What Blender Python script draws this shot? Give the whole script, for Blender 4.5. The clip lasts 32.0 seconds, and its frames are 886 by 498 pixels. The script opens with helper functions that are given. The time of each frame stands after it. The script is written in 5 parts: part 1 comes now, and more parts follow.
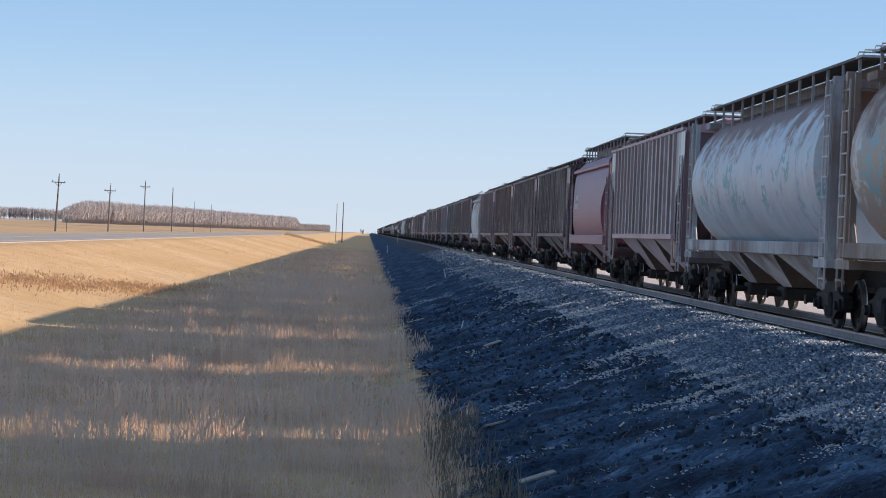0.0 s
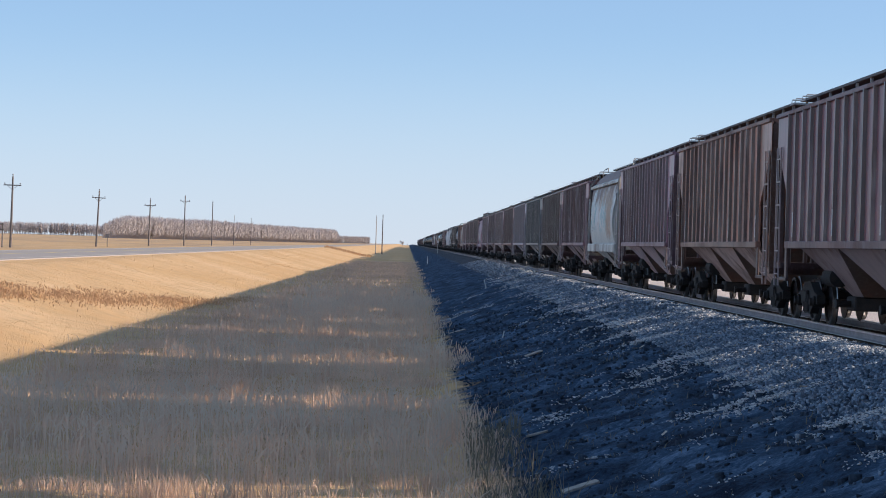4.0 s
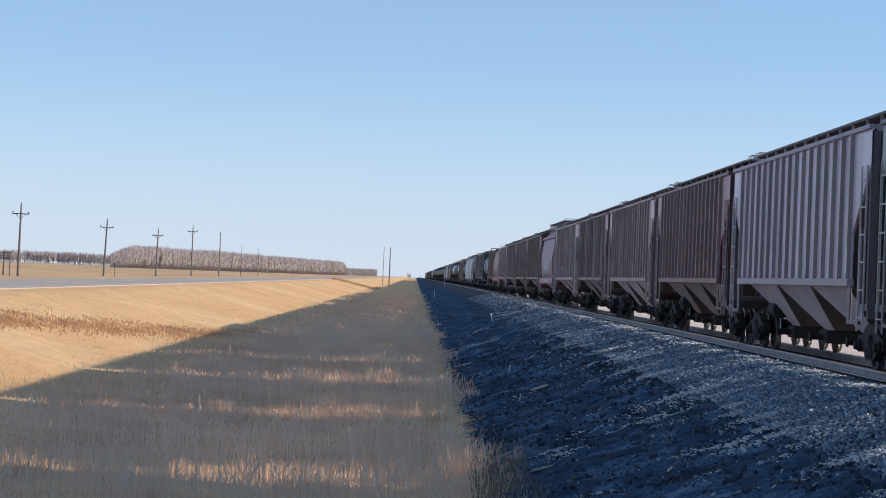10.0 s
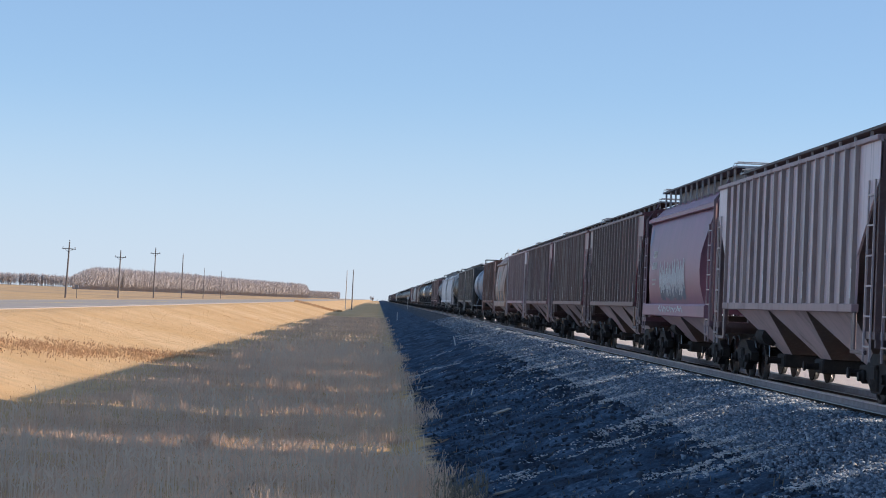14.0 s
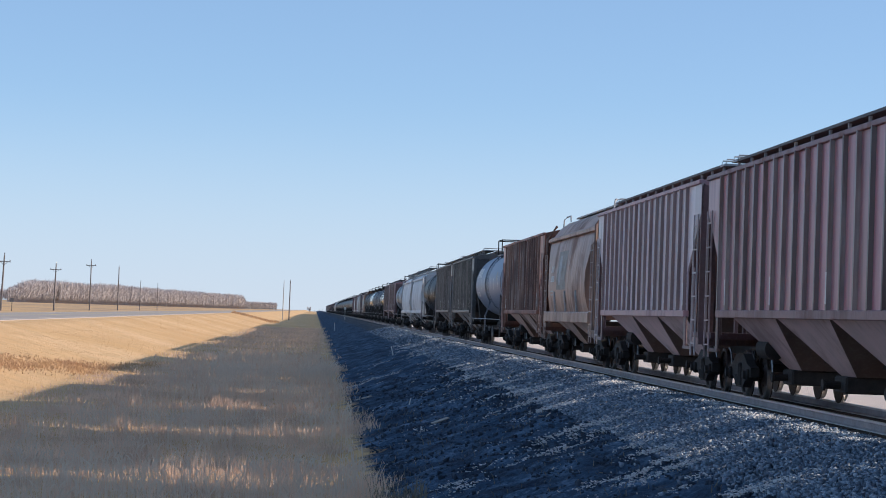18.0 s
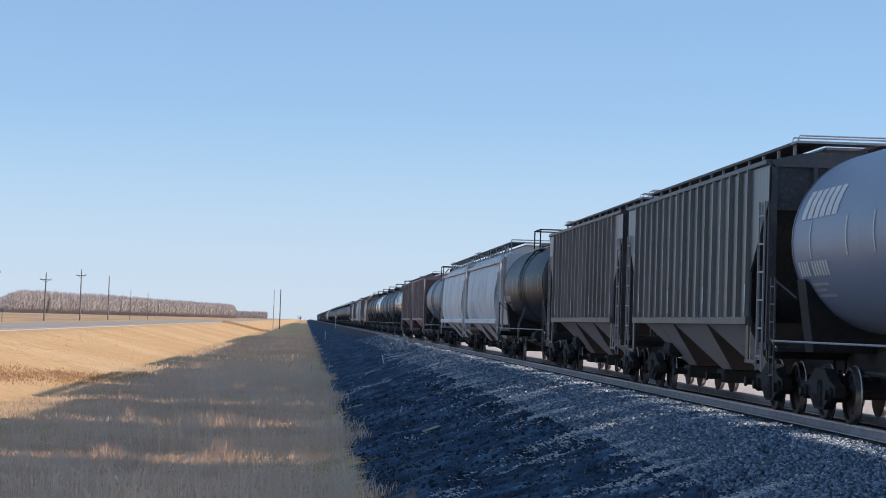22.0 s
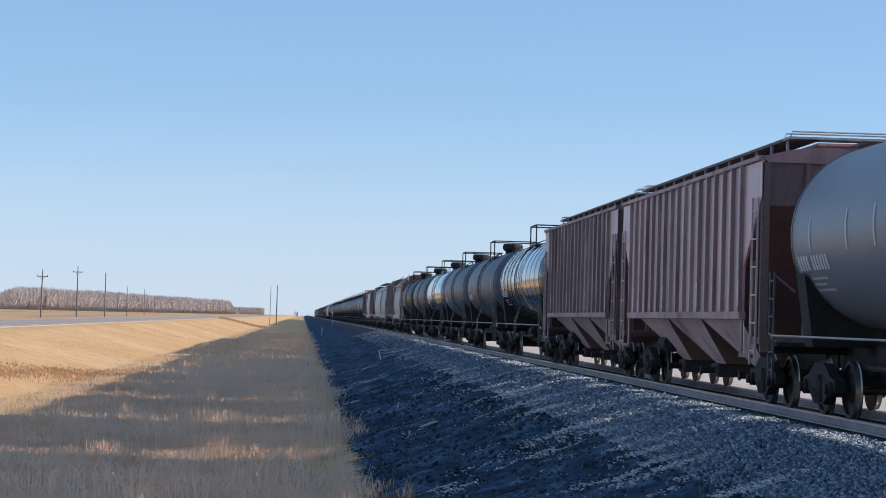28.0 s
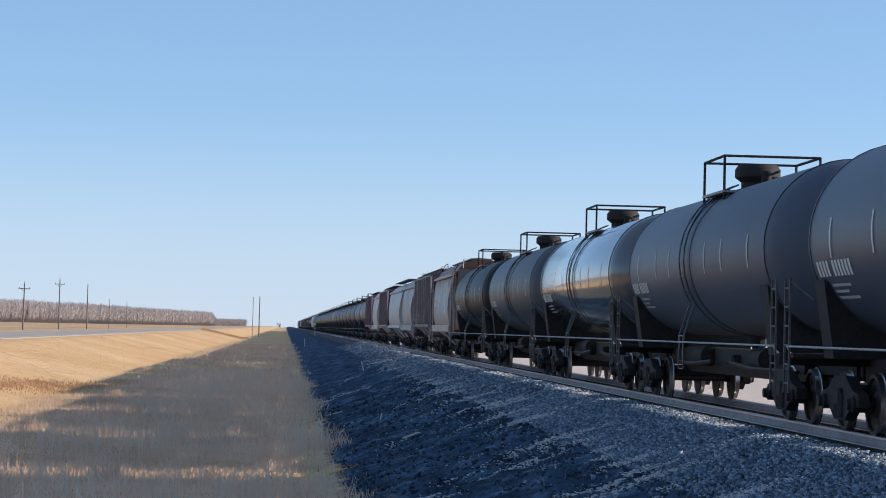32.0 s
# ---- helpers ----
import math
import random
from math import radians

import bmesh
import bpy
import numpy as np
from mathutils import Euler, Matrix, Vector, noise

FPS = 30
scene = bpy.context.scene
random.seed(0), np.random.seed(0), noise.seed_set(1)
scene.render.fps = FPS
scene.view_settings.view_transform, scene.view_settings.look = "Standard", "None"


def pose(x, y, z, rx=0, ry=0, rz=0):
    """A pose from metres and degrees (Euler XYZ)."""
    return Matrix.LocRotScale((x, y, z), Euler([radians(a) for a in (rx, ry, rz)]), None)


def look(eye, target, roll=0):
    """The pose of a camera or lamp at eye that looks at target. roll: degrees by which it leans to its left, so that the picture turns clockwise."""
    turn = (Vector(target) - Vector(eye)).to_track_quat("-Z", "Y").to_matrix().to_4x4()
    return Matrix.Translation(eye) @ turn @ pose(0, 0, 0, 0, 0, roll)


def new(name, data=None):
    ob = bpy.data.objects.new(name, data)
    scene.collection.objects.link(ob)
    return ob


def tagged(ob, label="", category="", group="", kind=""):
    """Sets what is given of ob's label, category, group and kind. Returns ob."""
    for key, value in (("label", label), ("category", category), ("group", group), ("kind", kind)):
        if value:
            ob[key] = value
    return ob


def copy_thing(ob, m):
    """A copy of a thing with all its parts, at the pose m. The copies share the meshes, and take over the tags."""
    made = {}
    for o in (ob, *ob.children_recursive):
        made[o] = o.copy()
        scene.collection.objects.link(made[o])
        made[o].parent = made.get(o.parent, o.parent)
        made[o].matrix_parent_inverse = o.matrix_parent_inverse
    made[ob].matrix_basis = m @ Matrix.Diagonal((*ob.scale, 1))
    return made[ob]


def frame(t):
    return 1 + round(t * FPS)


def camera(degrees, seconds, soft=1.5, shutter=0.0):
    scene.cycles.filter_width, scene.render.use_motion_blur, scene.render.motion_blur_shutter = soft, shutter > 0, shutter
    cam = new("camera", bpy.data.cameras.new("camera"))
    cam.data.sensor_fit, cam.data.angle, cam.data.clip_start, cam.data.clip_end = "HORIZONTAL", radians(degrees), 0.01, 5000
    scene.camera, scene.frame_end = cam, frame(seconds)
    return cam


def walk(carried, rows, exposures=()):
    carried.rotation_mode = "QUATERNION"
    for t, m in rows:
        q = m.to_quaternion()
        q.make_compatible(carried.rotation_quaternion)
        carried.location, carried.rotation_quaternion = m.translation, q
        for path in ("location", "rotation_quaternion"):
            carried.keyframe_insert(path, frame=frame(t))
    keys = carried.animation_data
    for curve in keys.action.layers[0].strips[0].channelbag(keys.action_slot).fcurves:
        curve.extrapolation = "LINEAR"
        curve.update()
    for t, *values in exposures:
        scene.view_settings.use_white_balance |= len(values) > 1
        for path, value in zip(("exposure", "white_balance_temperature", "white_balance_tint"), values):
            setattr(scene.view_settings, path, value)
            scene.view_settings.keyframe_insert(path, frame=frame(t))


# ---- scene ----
# The top of the rails is z = 0; the track runs along y; the camera stands beside it at x = 0.
EYE = (0.0, 0.0, 1.42)
TRACK_X = 9.45
GAUGE = 0.74
PATH = [  # seconds, yaw, pitch, roll
    (0, -1.887, -0.352, -2.300), (0.5, -1.627, -0.380, -2.094), (1, -1.438, -0.381, -2.061), (1.5, -1.313, -0.390, -1.860), (2, -1.233, -0.330, -2.049),
    (2.5, -1.161, -0.316, -1.817), (3, -1.086, -0.247, -1.649), (3.5, -0.987, -0.175, -1.598), (5.5, -0.556, 0.010, -1.650), (6, -0.448, 0.033, -1.624),
    (6.5, -0.298, 0.119, -1.578), (7, -0.157, 0.300, -1.544), (7.5, -0.068, 0.538, -1.725), (8, -0.068, 0.710, -1.735), (8.5, -0.183, 0.820, -1.907),
    (9, -0.387, 0.796, -2.070), (9.5, -0.581, 0.730, -2.158), (10, -0.696, 0.725, -2.222), (10.5, -0.758, 0.795, -2.212), (11, -0.782, 0.919, -2.360),
    (11.5, -0.815, 0.978, -2.232), (12, -0.878, 1.028, -2.429), (12.5, -1.018, 1.047, -2.323), (13, -1.172, 1.078, -2.222), (13.5, -1.388, 1.197, -2.320),
    (15.5, -2.454, 1.650, -2.473), (16, -2.714, 1.651, -2.282), (16.5, -2.887, 1.666, -2.271), (17, -3.016, 1.648, -1.976), (17.5, -3.116, 1.625, -1.910),
    (18, -3.229, 1.656, -2.001), (18.5, -3.325, 1.648, -1.928), (19, -3.379, 1.683, -1.962), (19.5, -3.388, 1.675, -1.853), (20, -3.378, 1.675, -1.861),
    (20.5, -3.375, 1.663, -1.883), (21, -3.389, 1.676, -1.900), (21.5, -3.423, 1.749, -1.684), (22, -3.467, 1.869, -1.701), (22.5, -3.537, 2.004, -1.671),
    (23, -3.636, 2.109, -1.510), (23.5, -3.727, 2.164, -1.638), (24, -3.791, 2.212, -1.819), (24.5, -3.816, 2.250, -2.048), (25, -3.781, 2.221, -1.880),
    (25.5, -3.692, 2.126, -2.129), (26, -3.604, 1.947, -1.897), (26.5, -3.519, 1.735, -1.626), (28.5, -3.578, 1.792, -1.459), (29, -3.666, 1.893, -0.996),
    (29.5, -3.782, 2.022, -1.265), (30, -3.926, 2.040, -1.314), (30.5, -4.049, 2.046, -1.530), (31, -4.099, 1.988, -1.378), (31.5, -4.056, 2.008, -1.384),
    (32, -3.990, 2.042, -1.313),
]

cam = camera(22.2, 32.0, soft=1.0)
walk(cam, [(t, pose(*EYE, 90 + pitch, roll, yaw)) for t, yaw, pitch, roll in PATH],
     exposures=[(0, 0.2, 5850, 15), (16, 0.18, 5750, 14), (32, 0.16, 5650, 13)])

# world and sun: low autumn sun square to the track, on its far side
SUN_UP = 19.5
world = bpy.data.worlds.new("sky")
scene.world = world
world.use_nodes = True
wn = world.node_tree
sky = wn.nodes.new("ShaderNodeTexSky")
sky.sky_type, sky.sun_disc = "NISHITA", False
sky.sun_elevation, sky.sun_rotation = radians(SUN_UP), radians(90)
sky.altitude, sky.air_density, sky.dust_density, sky.ozone_density = 300, 0.75, 0.0, 2.0
haze = wn.nodes.new("ShaderNodeMix")         # thin even haze over the whole sky
haze.data_type = "RGBA"
haze.inputs[0].default_value = 0.36
haze.inputs[7].default_value = (3.08, 4.35, 5.3, 1)
wn.links.new(sky.outputs[0], haze.inputs[6])
way = wn.nodes.new("ShaderNodeTexCoord")     # and a pale thicker layer close to the horizon
height = wn.nodes.new("ShaderNodeSeparateXYZ")
wn.links.new(way.outputs["Generated"], height.inputs[0])
layer = wn.nodes.new("ShaderNodeMapRange")
layer.interpolation_type = "SMOOTHSTEP"
for k, value in ((1, 0.0), (2, 0.10), (3, 0.62), (4, 0.0)):
    layer.inputs[k].default_value = value
wn.links.new(height.outputs["Z"], layer.inputs[0])
low = wn.nodes.new("ShaderNodeMix")
low.data_type = "RGBA"
low.inputs[7].default_value = (4.75, 5.15, 5.6, 1)
wn.links.new(layer.outputs[0], low.inputs[0])
wn.links.new(haze.outputs[2], low.inputs[6])
wn.links.new(low.outputs[2], wn.nodes["Background"].inputs[0])
wn.nodes["Background"].inputs[1].default_value = 0.12
sun_data = bpy.data.lights.new("sun", "SUN")
sun_data.energy, sun_data.angle, sun_data.color = 5.6, radians(0.55), (1.0, 0.80, 0.58)
sun = new("sun", sun_data)
sun.matrix_world = look((200, 0, 200 * math.tan(radians(SUN_UP))), (0, 0, 0))


# ---- materials ----
class Mat:
    """A node material with short ways to add nodes."""

    def __init__(self, name, rough=0.8, metal=0.0, spec=0.5):
        self.m = bpy.data.materials.new(name)
        self.m.use_nodes = True
        self.t = self.m.node_tree
        self.b = self.t.nodes["Principled BSDF"]
        self.b.inputs["Roughness"].default_value = rough
        self.b.inputs["Metallic"].default_value = metal
        self.b.inputs["Specular IOR Level"].default_value = spec

    def node(self, kind, **values):
        n = self.t.nodes.new(kind)
        for k, v in values.items():
            n.inputs[k].default_value = v
        return n

    def link(self, a, b):
        self.t.links.new(a, b)
        return b

    def coords(self, scale=(1, 1, 1), shift=True):
        """Object coordinates in metres, moved by the object's random number."""
        tc = self.node("ShaderNodeTexCoord")
        mp = self.node("ShaderNodeMapping")
        mp.inputs["Scale"].default_value = scale
        self.link(tc.outputs["Object"], mp.inputs["Vector"])
        if shift:
            info = self.node("ShaderNodeObjectInfo")
            mul = self.node("ShaderNodeMath")
            mul.operation = "MULTIPLY"
            mul.inputs[1].default_value = 37.0
            self.link(info.outputs["Random"], mul.inputs[0])
            self.link(mul.outputs[0], mp.inputs["Location"])
        return mp.outputs[0]

    def noise(self, vec, scale, detail=4.0, rough=0.6):
        n = self.node("ShaderNodeTexNoise", Scale=scale, Detail=detail, Roughness=rough)
        if vec is not None:
            self.link(vec, n.inputs["Vector"])
        return n.outputs["Fac"]

    def ramp(self, fac, *stops):
        r = self.node("ShaderNodeValToRGB")
        els = r.color_ramp.elements
        while len(els) < len(stops):
            els.new(0.5)
        for e, (p, c) in zip(els, stops):
            e.position = p
            e.color = (*c, 1) if len(c) == 3 else (c[0], c[0], c[0], 1)
        self.link(fac, r.inputs["Fac"])
        return r.outputs["Color"]

    def mix(self, fac, a, b, kind="MIX"):
        n = self.node("ShaderNodeMix")
        n.data_type, n.blend_type = "RGBA", kind
        for value, sock in ((fac, n.inputs[0]), (a, n.inputs[6]), (b, n.inputs[7])):
            if isinstance(value, (int, float)):
                sock.default_value = value
            elif isinstance(value, tuple):
                sock.default_value = (*value, 1)
            else:
                self.link(value, sock)
        return n.outputs[2]

    def math(self, op, a, b=0.0):
        n = self.node("ShaderNodeMath")
        n.operation = op
        for value, sock in ((a, n.inputs[0]), (b, n.inputs[1])):
            if isinstance(value, (int, float)):
                sock.default_value = value
            else:
                self.link(value, sock)
        return n.outputs[0]

    def color(self, out):
        self.link(out, self.b.inputs["Base Color"])
        return self

    def bump(self, height, strength=0.4, dist=0.02):
        n = self.node("ShaderNodeBump", Strength=strength, Distance=dist)
        self.link(height, n.inputs["Height"])
        self.link(n.outputs[0], self.b.inputs["Normal"])
        return self


def plain(name, a, b, scale=4.0, rough=0.8, metal=0.0, bump=0.3, dist=0.01, shift=True):
    """A surface that varies between two colours at two scales."""
    m = Mat(name, rough, metal)
    v = m.coords(shift=shift)
    big, fine = m.noise(v, scale), m.noise(v, scale * 9)
    f = m.math("ADD", m.math("MULTIPLY", big, 0.6), m.math("MULTIPLY", fine, 0.4))
    m.color(m.ramp(f, (0.36, a), (0.64, b)))
    if bump:
        m.bump(fine, bump, dist)
    if rough >= 0.9:
        m.b.inputs["Specular IOR Level"].default_value = 0.15
    return m.m


def car_paint(name, rough, streak, gloss=0.0, tags=(), dirt=1.0, flow=(1.5, 1.5, 0.2), panel=()):
    """Paint in the object's own colour with rust runs, blotches and dust; the colour's alpha says how rusty."""
    m = Mat(name, rough)
    info = m.node("ShaderNodeObjectInfo")
    v = m.coords()
    down = m.coords(scale=flow)
    big = m.noise(v, 0.55, 5)
    run = m.node("ShaderNodeTexNoise", Scale=1.2, Detail=7.0, Roughness=0.7, Distortion=0.5)
    m.link(down, run.inputs["Vector"])
    run = run.outputs["Fac"]
    fine = m.noise(v, 14, 3)
    base = m.mix(m.math("MULTIPLY", m.math("SUBTRACT", fine, 0.5), 0.4 * dirt), info.outputs["Color"], (0.5, 0.5, 0.5))
    dust_shade = m.ramp(big, (0.42, (0.0,)), (0.68, (1.0,)))
    base = m.mix(m.math("MULTIPLY", m.math("ADD", m.math("MULTIPLY", dust_shade, 0.3), 0.06), dirt), base, (0.17, 0.158, 0.16))
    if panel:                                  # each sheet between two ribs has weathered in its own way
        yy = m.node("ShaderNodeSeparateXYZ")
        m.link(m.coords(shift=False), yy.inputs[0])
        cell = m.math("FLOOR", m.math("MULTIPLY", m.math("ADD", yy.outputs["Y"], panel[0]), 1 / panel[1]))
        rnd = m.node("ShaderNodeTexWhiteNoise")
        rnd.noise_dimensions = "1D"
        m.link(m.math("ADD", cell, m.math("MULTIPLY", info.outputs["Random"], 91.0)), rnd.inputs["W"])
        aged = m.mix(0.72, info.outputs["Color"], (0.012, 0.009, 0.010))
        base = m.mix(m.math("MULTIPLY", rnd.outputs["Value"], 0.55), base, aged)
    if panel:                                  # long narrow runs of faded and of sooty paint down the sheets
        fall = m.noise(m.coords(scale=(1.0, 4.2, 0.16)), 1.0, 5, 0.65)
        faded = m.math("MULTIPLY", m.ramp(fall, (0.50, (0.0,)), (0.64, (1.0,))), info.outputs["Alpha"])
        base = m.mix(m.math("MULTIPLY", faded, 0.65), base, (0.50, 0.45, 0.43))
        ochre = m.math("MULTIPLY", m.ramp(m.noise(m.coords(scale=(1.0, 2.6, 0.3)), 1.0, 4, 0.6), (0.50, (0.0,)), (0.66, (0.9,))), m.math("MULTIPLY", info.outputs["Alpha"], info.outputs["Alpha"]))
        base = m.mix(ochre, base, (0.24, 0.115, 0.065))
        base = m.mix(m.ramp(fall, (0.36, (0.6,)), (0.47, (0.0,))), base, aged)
    soot = m.ramp(m.noise(down, 2.3, 5, 0.7), (0.5, (0.0,)), (0.72, (0.55,)))
    soot = m.math("MULTIPLY", soot, m.math("MULTIPLY", info.outputs["Alpha"], 1.2))
    base = m.mix(soot, base, (0.03, 0.027, 0.027))
    worn = m.math("ADD", m.math("MULTIPLY", run, 0.5), m.math("MULTIPLY", big, 0.5))
    worn = m.math("ADD", worn, m.math("MULTIPLY", m.math("SUBTRACT", info.outputs["Alpha"], 0.5), streak))
    blot = m.ramp(m.noise(v, 0.33, 3), (0.38, (0.1,)), (0.6, (1.0,)))
    rust = m.math("MULTIPLY", m.ramp(worn, (0.5, (0.0,)), (0.62, (1.0,))), blot)
    brown = m.mix(fine, (0.045, 0.022, 0.02), (0.10, 0.048, 0.036)) if panel else m.mix(fine, (0.10, 0.05, 0.045), (0.25, 0.13, 0.09))
    out = m.mix(m.math("MULTIPLY", rust, 0.8), base, brown)
    if tags:                                   # sprayed scrawl along the lower side
        sep = m.node("ShaderNodeSeparateXYZ")
        m.link(m.coords(shift=False), sep.inputs[0])
        low = m.ramp(m.math("MULTIPLY", m.math("SUBTRACT", sep.outputs["Z"], tags[0]), 1 / tags[1]), (0.0, (0.0,)), (0.12, (1.0,)), (0.8, (1.0,)), (1.0, (0.0,)))
        curl = m.node("ShaderNodeTexNoise", Scale=1.7, Detail=2.0, Distortion=2.6)
        m.link(v, curl.inputs["Vector"])
        line = m.ramp(curl.outputs["Fac"], (0.455, (0.0,)), (0.475, (1.0,)), (0.525, (1.0,)), (0.545, (0.0,)))
        where = m.ramp(m.noise(v, 0.3, 2), (tags[4], (0.0,)), (tags[4] + 0.05, (1.0,)))
        spray = m.mix(m.ramp(m.noise(v, 0.8, 2), (0.45, (0.0,)), (0.55, (1.0,))), tags[2], tags[3])
        out = m.mix(m.math("MULTIPLY", m.math("MULTIPLY", line, where), m.math("MULTIPLY", low, 0.75)), out, spray)
    m.b.inputs["Specular IOR Level"].default_value = 0.8 if panel else 0.5
    m.color(out)
    r = m.math("ADD", m.math("MULTIPLY", rust, 0.3), rough)
    m.link(r, m.b.inputs["Roughness"])
    m.bump(m.math("ADD", m.math("MULTIPLY", big, 0.6), m.math("MULTIPLY", fine, 0.15)), 0.25, 0.02 if not gloss else 0.012)
    if gloss:
        m.b.inputs["Coat Weight"].default_value = gloss
        m.b.inputs["Coat Roughness"].default_value = 0.12 if gloss > 0.5 else 0.25
    return m.m


PAINT = car_paint("weathered_car_paint", 0.44, 0.32)
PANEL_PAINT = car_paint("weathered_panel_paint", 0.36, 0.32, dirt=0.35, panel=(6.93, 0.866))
TANK_PAINT = car_paint("dull_tank_paint", 0.3, 0.45, 0.35, (), 0.1)
SHINY_TANK = car_paint("glossy_tank_paint", 0.2, 0.4, 1.0, (), 0.1)
MATT_TANK = car_paint("matt_tank_paint", 0.46, 0.45, 0.12, (), 0.15)
BLACK_TANK = car_paint("black_tank_paint", 0.42, 0.45, 0, (), 0.02)
BLACK_TANK.node_tree.nodes["Principled BSDF"].inputs["Specular IOR Level"].default_value = 0.2


def barrel_paint():
    """Faded barrel paint: rust creeping down from the roof, long runs, an orange patch and sprayed teal."""
    m = Mat("rust_blotched_barrel_paint", 0.5)
    info = m.node("ShaderNodeObjectInfo")
    v, down = m.coords(), m.coords(scale=(0.9, 0.9, 0.1))
    sep = m.node("ShaderNodeSeparateXYZ")
    m.link(m.coords(shift=False), sep.inputs[0])
    big, fine = m.noise(v, 0.5, 5), m.noise(v, 13, 3)
    base = m.mix(m.ramp(m.noise(v, 0.9, 4), (0.4, (0.0,)), (0.7, (0.4,))), info.outputs["Color"], (0.36, 0.37, 0.40))
    spray = m.node("ShaderNodeTexNoise", Scale=1.1, Detail=3.0, Distortion=1.8)
    m.link(v, spray.inputs["Vector"])
    band = m.ramp(m.math("MULTIPLY", m.math("SUBTRACT", sep.outputs["Z"], 1.9), 0.6), (0.0, (0.0,)), (0.3, (1.0,)), (0.75, (1.0,)), (1.0, (0.0,)))
    teal = m.math("MULTIPLY", m.ramp(spray.outputs["Fac"], (0.48, (0.0,)), (0.51, (0.9,)), (0.58, (0.9,)), (0.62, (0.0,))), band)
    base = m.mix(teal, base, m.mix(m.ramp(big, (0.48, (0.0,)), (0.52, (1.0,))), (0.24, 0.46, 0.50), (0.66, 0.68, 0.69)))
    patch = m.ramp(m.noise(v, 0.3, 6, 0.7), (0.52, (0.0,)), (0.60, (0.85,)))
    base = m.mix(patch, base, (0.38, 0.22, 0.115))
    runs = m.ramp(m.noise(down, 2.2, 6, 0.7), (0.58, (0.0,)), (0.70, (0.4,)))
    base = m.mix(m.math("MULTIPLY", runs, m.ramp(big, (0.4, (0.2,)), (0.6, (1.0,)))), base, (0.17, 0.095, 0.07))
    top = m.math("ADD", m.math("MULTIPLY", m.math("SUBTRACT", sep.outputs["Z"], 3.15), 0.62), m.math("MULTIPLY", m.math("SUBTRACT", m.noise(v, 1.1, 6, 0.7), 0.5), 2.2))
    base = m.mix(m.ramp(top, (0.2, (0.0,)), (0.5, (0.92,))), base, m.mix(fine, (0.12, 0.06, 0.045), (0.27, 0.14, 0.09)))
    m.color(base)
    m.bump(m.math("ADD", big, m.math("MULTIPLY", fine, 0.2)), 0.3, 0.02)
    return m.m


PATCHED = barrel_paint()
SCRAWL_DARK = car_paint("paint_with_dark_scrawl", 0.55, 0.32, 0, (1.62, 0.95, (0.10, 0.11, 0.13), (0.2, 0.2, 0.22), 0.53))
STEEL_DARK = plain("grimy_dark_steel", (0.008, 0.008, 0.009), (0.028, 0.023, 0.021), 5, 0.75, 0.2)
STEEL_GALV = plain("galvanised_grating", (0.16, 0.16, 0.17), (0.34, 0.34, 0.35), 9, 0.5, 0.6, 0.15)
GRATING = plain("weathered_dark_grating", (0.05, 0.05, 0.055), (0.12, 0.115, 0.115), 9, 0.6, 0.3, 0.15)
STEEL_PALE = plain("pale_painted_steel", (0.30, 0.30, 0.31), (0.5, 0.5, 0.5), 9, 0.6, 0.1, 0.1)
WHEEL_STEEL = plain("rusty_wheel_steel", (0.016, 0.012, 0.011), (0.045, 0.03, 0.025), 6, 0.6, 0.4)
TREAD = plain("polished_steel", (0.34, 0.33, 0.32), (0.5, 0.48, 0.46), 12, 0.32, 1.0, 0.05)
RAIL_SIDE = plain("rubbed_rail_steel", (0.46, 0.43, 0.42), (0.64, 0.60, 0.59), 3, 0.5, 0.2)
RAIL_WEB = plain("dusty_rail_web", (0.27, 0.24, 0.24), (0.40, 0.365, 0.365), 3, 0.9, 0.1)
TIE_WOOD = plain("oiled_tie_wood", (0.035, 0.028, 0.024), (0.10, 0.08, 0.065), 5, 0.9)
POLE_WOOD = plain("weathered_pole_wood", (0.11, 0.098, 0.094), (0.22, 0.20, 0.19), 3, 0.9)
GLASS_BROWN = plain("glazed_insulator", (0.05, 0.03, 0.025), (0.09, 0.05, 0.04), 9, 0.2)
WHITE_PAINT = plain("white_paint", (0.62, 0.62, 0.60), (0.8, 0.8, 0.78), 7, 0.6)
PALE_LETTER = plain("faded_white_lettering", (0.32, 0.32, 0.33), (0.54, 0.54, 0.54), 20, 0.6, 0, 0)
WORN_LINE = plain("worn_road_line", (0.44, 0.41, 0.38), (0.6, 0.57, 0.54), 1.0, 0.9, 0, 0, shift=False)
YELLOW_PAINT = plain("yellow_stripe_paint", (0.55, 0.42, 0.05), (0.66, 0.52, 0.09), 9, 0.5, 0, 0.1)
FADED_PANEL = plain("faded_panel_paint", (0.28, 0.255, 0.22), (0.43, 0.405, 0.365), 2.0, 0.7, 0, 0.1)
SPRAY_PALE = plain("pale_sprayed_paint", (0.42, 0.47, 0.50), (0.72, 0.76, 0.78), 3.0, 0.5, 0, 0)
SPRAY_BLUE = plain("slate_blue_sprayed_paint", (0.08, 0.11, 0.16), (0.24, 0.29, 0.36), 2.5, 0.5, 0, 0)
SPRAY_PATCH = plain("faded_blue_sprayed_paint", (0.16, 0.2, 0.36), (0.27, 0.24, 0.36), 6.0, 0.5, 0, 0)
BOARD_WOOD = plain("bleached_board", (0.28, 0.25, 0.22), (0.5, 0.47, 0.43), 6, 0.9)


